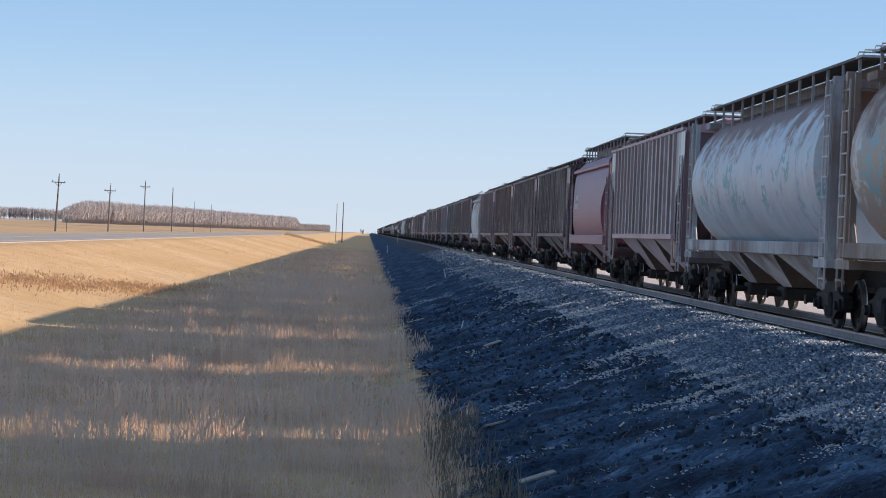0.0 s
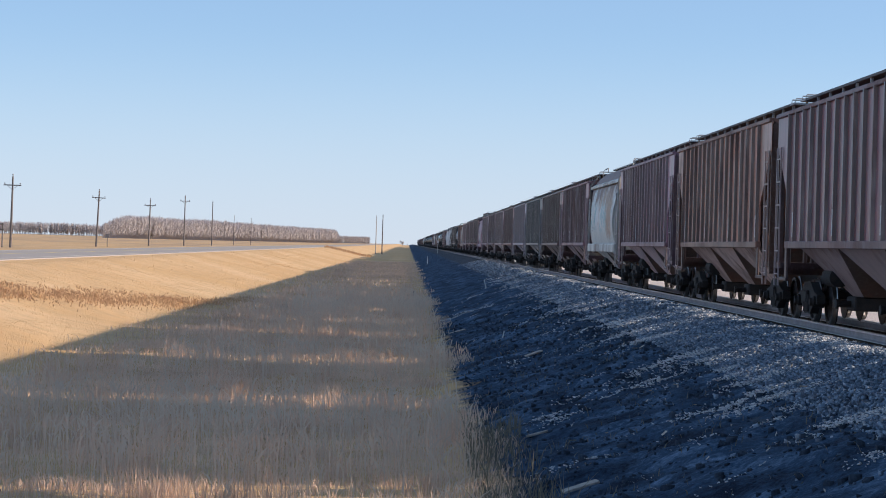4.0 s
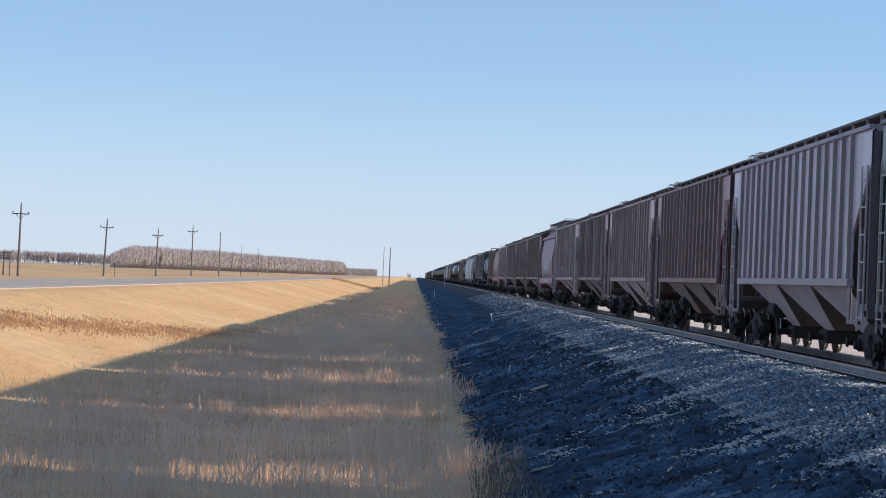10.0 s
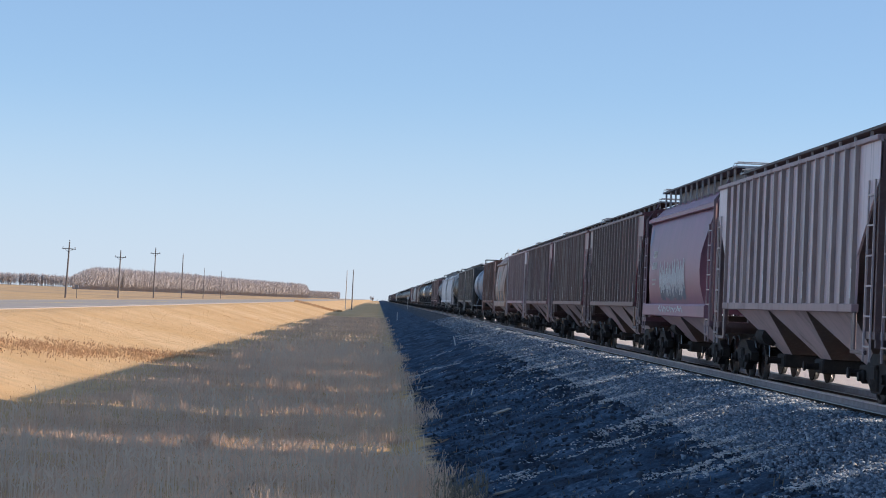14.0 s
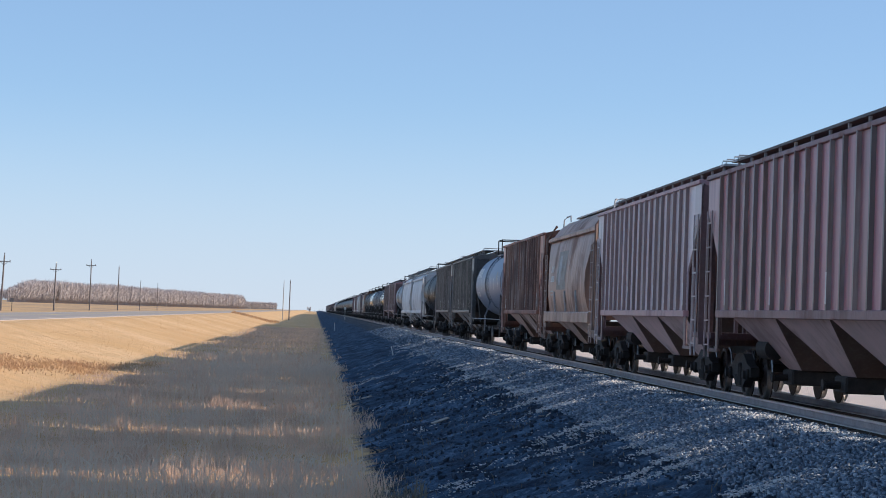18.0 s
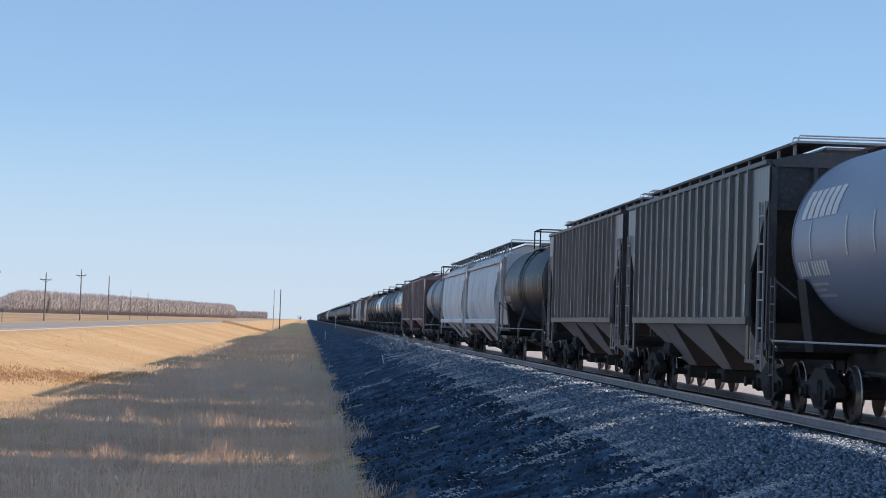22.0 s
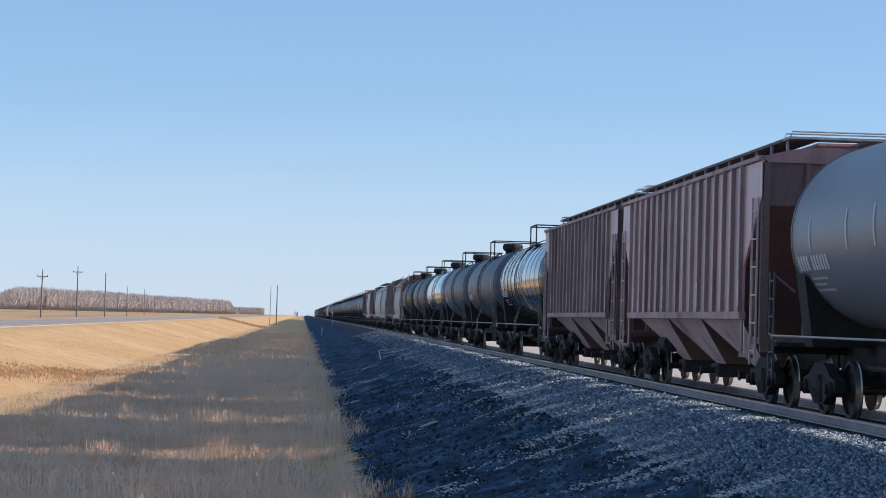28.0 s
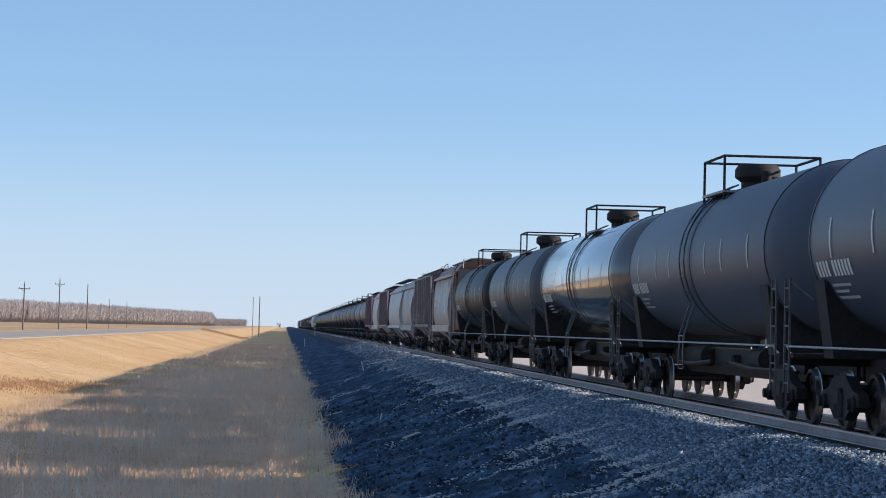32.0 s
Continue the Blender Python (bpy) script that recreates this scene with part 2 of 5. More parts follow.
def straw(name, a, b, c):
    """Dry grass: colour varies from patch to patch and from blade to blade, and light shines through."""
    m = Mat(name, 0.75, 0, 0.2)
    v = m.coords(shift=False)
    geo = m.node("ShaderNodeNewGeometry")
    patch = m.noise(v, 0.35, 4)
    col = m.mix(m.ramp(patch, (0.35, (0.0,)), (0.65, (1.0,))), a, b)
    col = m.mix(m.math("MULTIPLY", geo.outputs["Random Per Island"], 0.25), col, c)
    m.color(col)
    tr = m.node("ShaderNodeBsdfTranslucent")
    m.link(col, tr.inputs["Color"])
    mx = m.node("ShaderNodeMixShader")
    mx.inputs[0].default_value = 0.35
    m.link(m.b.outputs[0], mx.inputs[1])
    m.link(tr.outputs[0], mx.inputs[2])
    m.link(mx.outputs[0], m.t.nodes["Material Output"].inputs["Surface"])
    return m.m


DITCH_GRASS = straw("dry_ditch_grass", (0.53, 0.375, 0.28), (0.85, 0.63, 0.475), (0.89, 0.735, 0.59))
GOLD_GRASS = straw("golden_verge_grass", (0.64, 0.405, 0.19), (0.74, 0.50, 0.26), (0.78, 0.58, 0.35))
WEEDS = straw("russet_weeds", (0.47, 0.29, 0.165), (0.60, 0.405, 0.225), (0.72, 0.53, 0.34))
# distant haze is put into the twigs' pale, greyish colour
TWIGS = straw("bare_twigs", (0.41, 0.38, 0.39), (0.47, 0.44, 0.445), (0.57, 0.54, 0.54))
STALK = straw("pale_dry_stalk", (0.60, 0.48, 0.38), (0.71, 0.60, 0.48), (0.86, 0.78, 0.68))
BLEACHED = straw("bleached_straw", (0.56, 0.55, 0.53), (0.70, 0.69, 0.66), (0.84, 0.83, 0.78))
GREEN_TUFT = straw("grey_green_tuft", (0.14, 0.135, 0.10), (0.22, 0.20, 0.15), (0.40, 0.35, 0.28))


def ground_material():
    """Dry turf, with dark cinder soil on the railway bank; the border between them wanders."""
    m = Mat("prairie_ground", 0.95, 0, 0.2)
    v = m.coords(shift=False)
    sep = m.node("ShaderNodeSeparateXYZ")
    m.link(v, sep.inputs[0])
    big, mid, fine = m.noise(v, 0.05, 4), m.noise(v, 0.9, 5), m.noise(v, 11, 5, 0.7)
    turf = m.mix(m.ramp(big, (0.4, (0.0,)), (0.62, (1.0,))), (0.64, 0.405, 0.19), (0.74, 0.51, 0.275))
    turf = m.mix(m.ramp(mid, (0.45, (0.0,)), (0.7, (0.55,))), turf, (0.46, 0.31, 0.16))
    turf = m.mix(m.math("MULTIPLY", fine, 0.3), turf, (0.42, 0.30, 0.18))
    plough = m.math("MULTIPLY", m.ramp(m.noise(m.coords(scale=(0.03, 0.012, 1), shift=False), 1.0, 6, 0.65), (0.47, (0.0,)), (0.6, (0.75,))),
                    m.ramp(m.math("MULTIPLY", m.math("ADD", sep.outputs["X"], 60), 0.05), (0.3, (1.0,)), (0.9, (0.0,))))
    turf = m.mix(plough, turf, (0.36, 0.26, 0.19))
    # dark cinder, tinted with the blue cast of the shade it lies in
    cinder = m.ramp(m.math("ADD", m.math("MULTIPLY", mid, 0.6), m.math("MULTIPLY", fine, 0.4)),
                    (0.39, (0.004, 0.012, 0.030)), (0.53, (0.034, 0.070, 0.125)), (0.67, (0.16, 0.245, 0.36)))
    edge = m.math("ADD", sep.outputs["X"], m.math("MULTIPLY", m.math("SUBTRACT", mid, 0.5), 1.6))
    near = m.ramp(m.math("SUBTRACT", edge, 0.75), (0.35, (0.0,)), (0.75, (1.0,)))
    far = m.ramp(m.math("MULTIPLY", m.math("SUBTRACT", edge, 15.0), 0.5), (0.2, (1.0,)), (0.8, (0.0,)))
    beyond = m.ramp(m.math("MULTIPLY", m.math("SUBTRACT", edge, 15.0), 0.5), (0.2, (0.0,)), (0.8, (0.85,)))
    turf = m.mix(beyond, turf, m.mix(mid, (0.60, 0.50, 0.44), (0.74, 0.66, 0.60)))     # paler gravel on the far side of the track
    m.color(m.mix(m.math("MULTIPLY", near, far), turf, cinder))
    m.bump(m.math("ADD", fine, m.math("MULTIPLY", mid, 1.6)), 0.8, 0.06)
    return m.m


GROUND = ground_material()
STONE = Mat("crushed_grey_stone", 0.85)
_g = STONE.node("ShaderNodeNewGeometry")
# the blue cast of the train's shade is mixed into the stone colours
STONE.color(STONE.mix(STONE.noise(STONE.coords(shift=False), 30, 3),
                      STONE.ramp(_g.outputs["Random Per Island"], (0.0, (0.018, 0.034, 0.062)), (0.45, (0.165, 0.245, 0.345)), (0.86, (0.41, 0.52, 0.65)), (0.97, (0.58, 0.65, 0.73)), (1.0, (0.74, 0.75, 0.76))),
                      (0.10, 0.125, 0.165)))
STONE = STONE.m
# near-black blue: shade between the stones is put into the bed's colour
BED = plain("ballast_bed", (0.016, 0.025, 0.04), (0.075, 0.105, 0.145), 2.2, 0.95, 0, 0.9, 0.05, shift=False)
ASPHALT = plain("grey_asphalt", (0.36, 0.32, 0.285), (0.45, 0.405, 0.365), 0.5, 1.0, 0, 0.2, 0.01, shift=False)


# ---- mesh helpers ----
def part(name, bm, mat, parent=None, label="", smooth=False, color=None):
    """One mesh object out of a bmesh."""
    me = bpy.data.meshes.new(name)
    bm.normal_update()
    bm.to_mesh(me)
    bm.free()
    for one in mat if isinstance(mat, (list, tuple)) else (mat,):
        me.materials.append(one)
    if smooth:
        me.polygons.foreach_set("use_smooth", [True] * len(me.polygons))
        me.set_sharp_from_angle(angle=radians(38))
    ob = new(name, me)
    if parent is not None:
        ob.parent = parent
    if label:
        ob["label"] = label
    if color is not None:
        ob.color = color
    return ob


def raw(name, verts, faces, mat, parent=None, label=""):
    """One mesh object out of vertex and face arrays; all faces have as many corners."""
    verts, faces = np.asarray(verts, dtype=np.float32), np.asarray(faces, dtype=np.int32)
    me = bpy.data.meshes.new(name)
    me.vertices.add(len(verts))
    me.vertices.foreach_set("co", verts.ravel())
    n, k = faces.shape
    me.loops.add(n * k)
    me.loops.foreach_set("vertex_index", faces.ravel())
    me.polygons.add(n)
    me.polygons.foreach_set("loop_start", np.arange(0, n * k, k, dtype=np.int32))
    me.update(calc_edges=True)
    me.materials.append(mat)
    ob = new(name, me)
    if parent is not None:
        ob.parent = parent
    if label:
        ob["label"] = label
    return ob


def box(bm, x0, x1, y0, y1, z0, z1, bevel=0.0):
    made = bmesh.ops.create_cube(bm, size=1.0, matrix=Matrix.Translation(((x0 + x1) / 2, (y0 + y1) / 2, (z0 + z1) / 2))
                                 @ Matrix.Diagonal((abs(x1 - x0), abs(y1 - y0), abs(z1 - z0), 1)))["verts"]
    if bevel:
        edges = list({e for v in made for e in v.link_edges})
        bmesh.ops.bevel(bm, geom=edges, offset=bevel, segments=1, affect="EDGES")
    return bm


def prism(bm, loop, put, a, b):
    """A flat outline drawn out between a and b; put(u, v, w) places a point."""
    lo = [bm.verts.new(put(u, v, a)) for u, v in loop]
    hi = [bm.verts.new(put(u, v, b)) for u, v in loop]
    n = len(loop)
    for i in range(n):
        bm.faces.new((lo[i], lo[(i + 1) % n], hi[(i + 1) % n], hi[i]))
    bm.faces.new(lo[::-1])
    bm.faces.new(hi)
    return bm


def tube(bm, points, r, n=6):
    """A pipe along points, with closed ends."""
    points = [Vector(p) for p in points]
    rings = []
    for i, p in enumerate(points):
        way = (points[min(i + 1, len(points) - 1)] - points[max(i - 1, 0)]).normalized()
        side = way.cross(Vector((0, 0, 1)) if abs(way.z) < 0.9 else Vector((1, 0, 0))).normalized()
        up = side.cross(way)
        rings.append([bm.verts.new(p + r * (math.cos(k * math.tau / n) * side + math.sin(k * math.tau / n) * up)) for k in range(n)])
    for a, b in zip(rings, rings[1:]):
        for k in range(n):
            bm.faces.new((a[k], a[(k + 1) % n], b[(k + 1) % n], b[k]))
    bm.faces.new(rings[0][::-1])
    bm.faces.new(rings[-1])
    return bm


def turned(bm, profile, n, put):
    """A body of revolution: profile of (along, radius); put(a, u, v) places a point."""
    rings = [[bm.verts.new(put(a, r * math.cos(k * math.tau / n), r * math.sin(k * math.tau / n))) for k in range(n)] for a, r in profile]
    for a, b in zip(rings, rings[1:]):
        for k in range(n):
            bm.faces.new((a[k], b[k], b[(k + 1) % n], a[(k + 1) % n]))
    bm.faces.new(rings[0])
    bm.faces.new(rings[-1][::-1])
    return bm


def along_x(a, u, v):
    return (a, u, v)


def along_z(a, u, v):
    return (u, v, a)


def fresh():
    return bmesh.new()


# ---- ground, road and track ----
PROFILE_X = [-4800, -70, -40, -34.2, -32.9, -20.7, -19.4, -11.0, -6.0, 0.6, 1.8, 5.4, 7.4, 11.5, 13.5, 18.0, 24.0, 45.0, 4800]
PROFILE_Z = [-0.6, -0.5, -0.55, -0.14, -0.05, -0.05, -0.16, -2.02, -2.16, -2.12, -1.86, -0.70, -0.55, -0.55, -0.70, -1.9, -1.95, -1.35, -1.35]


GRID = np.random.default_rng(3).uniform(-1, 1, (256, 256))


def value_noise(x, y, size):
    """Smooth random heights between -1 and 1, with bumps of the given size."""
    u, v = np.asarray(x) / size, np.asarray(y) / size
    i, j = np.floor(u).astype(int), np.floor(v).astype(int)
    f, g = u - i, v - j
    f, g = f * f * (3 - 2 * f), g * g * (3 - 2 * g)
    a, b = GRID[i % 256, j % 256], GRID[(i + 1) % 256, j % 256]
    c, d = GRID[i % 256, (j + 1) % 256], GRID[(i + 1) % 256, (j + 1) % 256]
    return (a * (1 - f) + b * f) * (1 - g) + (c * (1 - f) + d * f) * g


def lumps(x, y):
    """Unevenness of the ground near the track; the cinder bank is the roughest."""
    x, y = np.asarray(x, float), np.asarray(y, float)
    turf = 0.07 * value_noise(x, y, 2.6) + 0.03 * value_noise(x + 31, y, 0.9)
    bank = 0.09 * value_noise(x, y + 17, 1.3) + 0.07 * value_noise(x + 7, y + 0.6 * x, 0.5) + 0.03 * value_noise(x + 3, y + 5, 0.25)
    rough = np.clip((x - 1.0) / 1.0, 0, 1)
    window = np.clip((x + 19.0) / 3, 0, 1) * np.clip((5.7 - x) / 0.8, 0, 1)
    return (turf * (1 - rough) + bank * rough) * window


def ground_z(x, y):
    return np.interp(x, PROFILE_X, PROFILE_Z) + lumps(x, y)


def build_ground():
    xs = [-4800, -2500, -1200, -600, -300, -150, -100, -70, -55, -45, -40, -37, -34.2, -32.9, -27, -20.7, -19.4]
    xs += list(np.arange(-18.6, 1.0, 0.4)) + list(np.arange(1.0, 6.0, 0.12)) + [6.5, 7.4, 9, 11.5, 13.5, 15, 18, 21, 24, 34, 45, 80, 200, 600, 1500, 4800]
    ys = [-300, -100, -30, 0, 10, 16] + list(np.arange(18, 75, 0.2)) + list(np.arange(75, 130, 0.5)) + list(np.arange(130, 220, 1.2)) + list(np.arange(220, 700, 8))
    ys += [720, 800, 1000, 1300, 1700, 2200, 3000, 4000, 4900]
    gx, gy = np.meshgrid(np.array(xs, float), np.array(ys, float))
    verts = np.stack([gx, gy, ground_z(gx, gy)], axis=-1).reshape(-1, 3)
    nx, ny = len(xs), len(ys)
    i = np.arange(nx * ny).reshape(ny, nx)
    faces = np.stack([i[:-1, :-1], i[:-1, 1:], i[1:, 1:], i[1:, :-1]], axis=-1).reshape(-1, 4)
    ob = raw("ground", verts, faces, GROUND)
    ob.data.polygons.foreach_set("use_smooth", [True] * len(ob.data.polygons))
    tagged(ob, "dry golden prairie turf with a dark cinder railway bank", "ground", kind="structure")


build_ground()


def strip(name, x0, x1, y0, y1, z0, z1, mat, label, category, parent=None):
    bm = box(fresh(), x0, x1, y0, y1, z0, z1)
    ob = part(name, bm, mat, parent)
    return tagged(ob, label, category, kind="structure") if parent is None else ob


ROAD_EDGE = (-32.6, -21.0)
road = strip("road", *ROAD_EDGE, -300, 4800, -0.3, 0.0, ASPHALT, "grey asphalt two-lane highway beside the railway", "road")
strip("edge_line", -31.5, -31.35, -300, 2500, 0.0, 0.005, WORN_LINE, "", "", road)
strip("edge_line", -22.3, -22.15, -300, 2500, 0.0, 0.005, WORN_LINE, "", "", road)
strip("centre_line", -26.9, -26.78, -300, 2500, 0.0, 0.005, YELLOW_PAINT, "", "", road)


def build_track():
    bm = fresh()
    prism(bm, [(4.9, -0.95), (5.7, -0.70), (7.45, -0.26), (8.2, -0.235), (10.7, -0.235), (11.45, -0.26), (13.2, -0.70), (14, -0.95)],
          lambda u, v, w: (u, w, v), -300, 4800)
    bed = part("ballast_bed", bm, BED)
    tagged(bed, "crushed grey stone ballast bed under the track", "ballast", kind="structure")
    outline = [(-0.07, -0.172), (0.07, -0.172), (0.07, -0.155), (0.012, -0.135), (0.012, -0.04), (0.036, -0.03), (0.036, -0.004), (0.028, 0.0),
               (-0.028, 0.0), (-0.036, -0.004), (-0.036, -0.03), (-0.012, -0.04), (-0.012, -0.135), (-0.07, -0.155)]
    for side in (-1, 1):
        bm = fresh()
        prism(bm, outline, lambda u, v, w: (TRACK_X + side * GAUGE + u, w, v), -300, 4800)
        for f in bm.faces:
            z = f.calc_center_median().z
            f.material_index = 1 if z > -0.003 else 2 if -0.15 < z < -0.036 else 0
        rail = part("rail", bm, (RAIL_SIDE, TREAD, RAIL_WEB))
        tagged(rail, "rusty steel rail with a bright worn running surface", "rail", group="rails of the track", kind="structure")


build_track()


# ---- the train ----
CAR_Z = 0.0
WHEEL_R = 0.457
LEN = {"B": 18.2, "R": 18.0, "C": 14.6, "L": 20.1, "T": 18.2}


def travel(t):
    """Metres that the train has gone towards the camera after t seconds."""
    return 18.95 * t - 0.93 * (((t / 16) - 1) ** 2 - 1)




def build_truck():
    """A freight truck with two wheelsets; its bolster carries the other pieces."""
    bm = fresh()
    box(bm, -1.15, 1.15, -0.19, 0.19, 0.42, 0.68, 0.03)
    turned(bm, [(0.68, 0.26), (0.76, 0.26)], 14, along_z)
    truck = part("truck", bm, STEEL_DARK)
    for side in (-1, 1):
        bm = fresh()
        x = side * 1.0
        out = [(-1.12, 0.42), (-1.12, 0.6), (-0.76, 0.66), (-0.34, 0.86), (0.34, 0.86), (0.76, 0.66), (1.12, 0.6), (1.12, 0.42), (0.68, 0.40),
               (0.32, 0.2), (-0.32, 0.2), (-0.68, 0.40)]
        prism(bm, out, lambda u, v, w: (w, u, v), x - 0.08, x + 0.09)
        bmesh.ops.recalc_face_normals(bm, faces=bm.faces)
        for y in (-0.17, 0.0, 0.17):
            turned(bm, [(0.24, 0.075), (0.28, 0.085), (0.36, 0.07), (0.44, 0.085), (0.52, 0.07), (0.6, 0.075)], 8,
                   lambda a, u, v: (x + side * 0.06 + u, y + v, a))
        for y in (-0.89, 0.89):
            turned(bm, [(x - side * 0.1, 0.12), (x + side * 0.12, 0.12), (x + side * 0.15, 0.085), (x + side * 0.2, 0.08)], 12,
                   lambda a, u, v: (a, y + u, WHEEL_R + v))
        part("side_frame", bm, STEEL_DARK, truck, smooth=True)
    sets = []
    for y in (-0.89, 0.89):
        bm = fresh()
        turned(bm, [(-1.05, 0.07), (1.05, 0.07)], 10, along_x)
        for side in (-1, 1):
            prof = [(0.665, 0.12), (0.68, WHEEL_R + 0.028), (0.70, WHEEL_R + 0.028), (0.715, WHEEL_R + 0.002), (0.80, WHEEL_R - 0.002),
                    (0.805, WHEEL_R - 0.012), (0.80, WHEEL_R - 0.06), (0.755, WHEEL_R - 0.075), (0.745, 0.2), (0.79, 0.15), (0.80, 0.1)]
            turned(bm, [(side * a, r) for a, r in prof], 24, along_x)
            for k in range(4):
                c = k * math.tau / 4
                turned(bm, [(side * 0.742, 0.035), (side * 0.765, 0.035)], 8,
                       lambda a, u, v: (a, 0.27 * math.cos(c) + u, 0.27 * math.sin(c) + v))
        bmesh.ops.recalc_face_normals(bm, faces=bm.faces)
        for f in bm.faces:
            c = f.calc_center_median()
            if abs(c.x) > 0.705 and math.hypot(c.y, c.z) > WHEEL_R - 0.008:
                f.material_index = 1
        ws = part("wheelset", bm, (WHEEL_STEEL, TREAD), truck, smooth=True)
        ws.location = (0, y, WHEEL_R)
        sets.append((ws, y))
    return truck, sets


def add_truck(car, y, truck):
    """A copy of the truck under a car."""
    made = {}
    for o in (truck, *truck.children_recursive):
        made[o] = o.copy()
        scene.collection.objects.link(made[o])
        made[o].parent = made.get(o.parent, car)
    made[truck].location = (0, y, 0)


def lattice(bm, ys, zs, keep, x0, x1):
    """One welded grating: the cells (j, k) between the lines ys and zs that keep() names, x0 to x1 thick."""
    verts = {}

    def vert(x, j, k):
        if (x, j, k) not in verts:
            verts[x, j, k] = bm.verts.new((x, ys[j], zs[k]))
        return verts[x, j, k]

    cells = {(j, k) for j in range(len(ys) - 1) for k in range(len(zs) - 1) if keep(j, k)}
    for j, k in cells:
        ring = [(j, k), (j + 1, k), (j + 1, k + 1), (j, k + 1)]
        for x in (x0, x1):
            bm.faces.new([vert(x, *p) for p in ring])
        for p, q, other in zip(ring, ring[1:] + ring[:1], ((j, k - 1), (j + 1, k), (j, k + 1), (j - 1, k))):
            if other not in cells:
                bm.faces.new([vert(x0, *p), vert(x0, *q), vert(x1, *q), vert(x1, *p)])
    bmesh.ops.recalc_face_normals(bm, faces=bm.faces)
    return bm


def ladder(car, x, y0, y1, z0, z1, rungs, mat=None, name="ladder"):
    """Two stiles and rungs on a car's side or end, welded."""
    y0, y1 = min(y0, y1), max(y0, y1)
    zs = [z0]
    for k in range(rungs):
        z = z0 + (k + 0.5) * (z1 - z0) / rungs
        zs += [z - 0.014, z + 0.014]
    zs.append(z1)
    bm = lattice(fresh(), [y0 - 0.02, y0 + 0.02, y1 - 0.02, y1 + 0.02], zs, lambda j, k: j != 1 or k % 2 == 1, x - 0.015, x + 0.015)
    return part(name, bm, mat or PAINT, car)


def end_gear(car, half, lite):
    """Couplers, striker and brake rods at both ends."""
    if lite:
        return
    for s in (-1, 1):
        bm = fresh()
        box(bm, -0.16, 0.16, s * (half - 0.95), s * (half - 0.28), 0.74, 1.02, 0.02)
        box(bm, -0.11, 0.11, s * (half - 0.3), s * (half + 0.02), 0.72, 1.04, 0.04)
        box(bm, 0.05, 0.2, s * (half - 0.16), s * (half + 0.1), 0.74, 1.02, 0.03)
        part("coupler", bm, STEEL_DARK, car)
        bm = fresh()
        tube(bm, [(-0.45, s * (half - 0.85), 0.8), (-0.5, s * (half - 0.3), 0.55), (-0.2, s * (half - 0.02), 0.5)], 0.03, 6)
        part("air_hose", bm, STEEL_DARK, car)


def roof_walk(car, half, z, lite, inset=0.45, wide=0.58, eave=4.3):
    """Raised grating walks on brackets along the roof, with cross walks and grab rails at the ends."""
    for s in (-1, 1):
        bm = fresh()
        box(bm, s * inset, s * (inset + wide), -half + 0.05, half - 0.05, z - 0.05, z)
        # dark grating: the underside's shade is put into the whole board's colour
        walkway = part("running_board", bm, GRATING, car)
        if lite:
            continue
        shared = None
        for k in range(13):
            y = -half + 0.4 + k * (2 * half - 0.8) / 12
            if shared is None:
                bm = fresh()
                x0 = s * (inset + wide - 0.02)
                prism(bm, [(x0, z - 0.02), (x0 - s * 0.05, z - 0.02), (x0 - s * 0.05, eave), (x0, eave)], lambda u, v, w: (u, w, v), -0.022, 0.022)
                bmesh.ops.recalc_face_normals(bm, faces=bm.faces)
                ob = part("walk_bracket", bm, STEEL_PALE, walkway)
                shared = ob.data
            else:
                ob = new("walk_bracket", shared)
                ob.parent = walkway
            ob.location = (0, y, 0)
    for e in (-1, 1):
        bm = fresh()
        box(bm, -1.05, 1.05, e * (half - 0.5), e * (half + 0.06), z - 0.05, z - 0.01)
        # pale steel stands in for the sun on the end walk and rails
        part("end_walk", bm, STEEL_PALE, car)
        if lite:
            continue
        for y in (half - 0.46, half + 0.03):
            bm = fresh()
            tube(bm, [(-1.03, e * y, z - 0.03), (-1.0, e * y, z + 0.08), (1.0, e * y, z + 0.08), (1.03, e * y, z - 0.03)], 0.015, 5)
            part("roof_grab_rail", bm, STEEL_PALE, car)


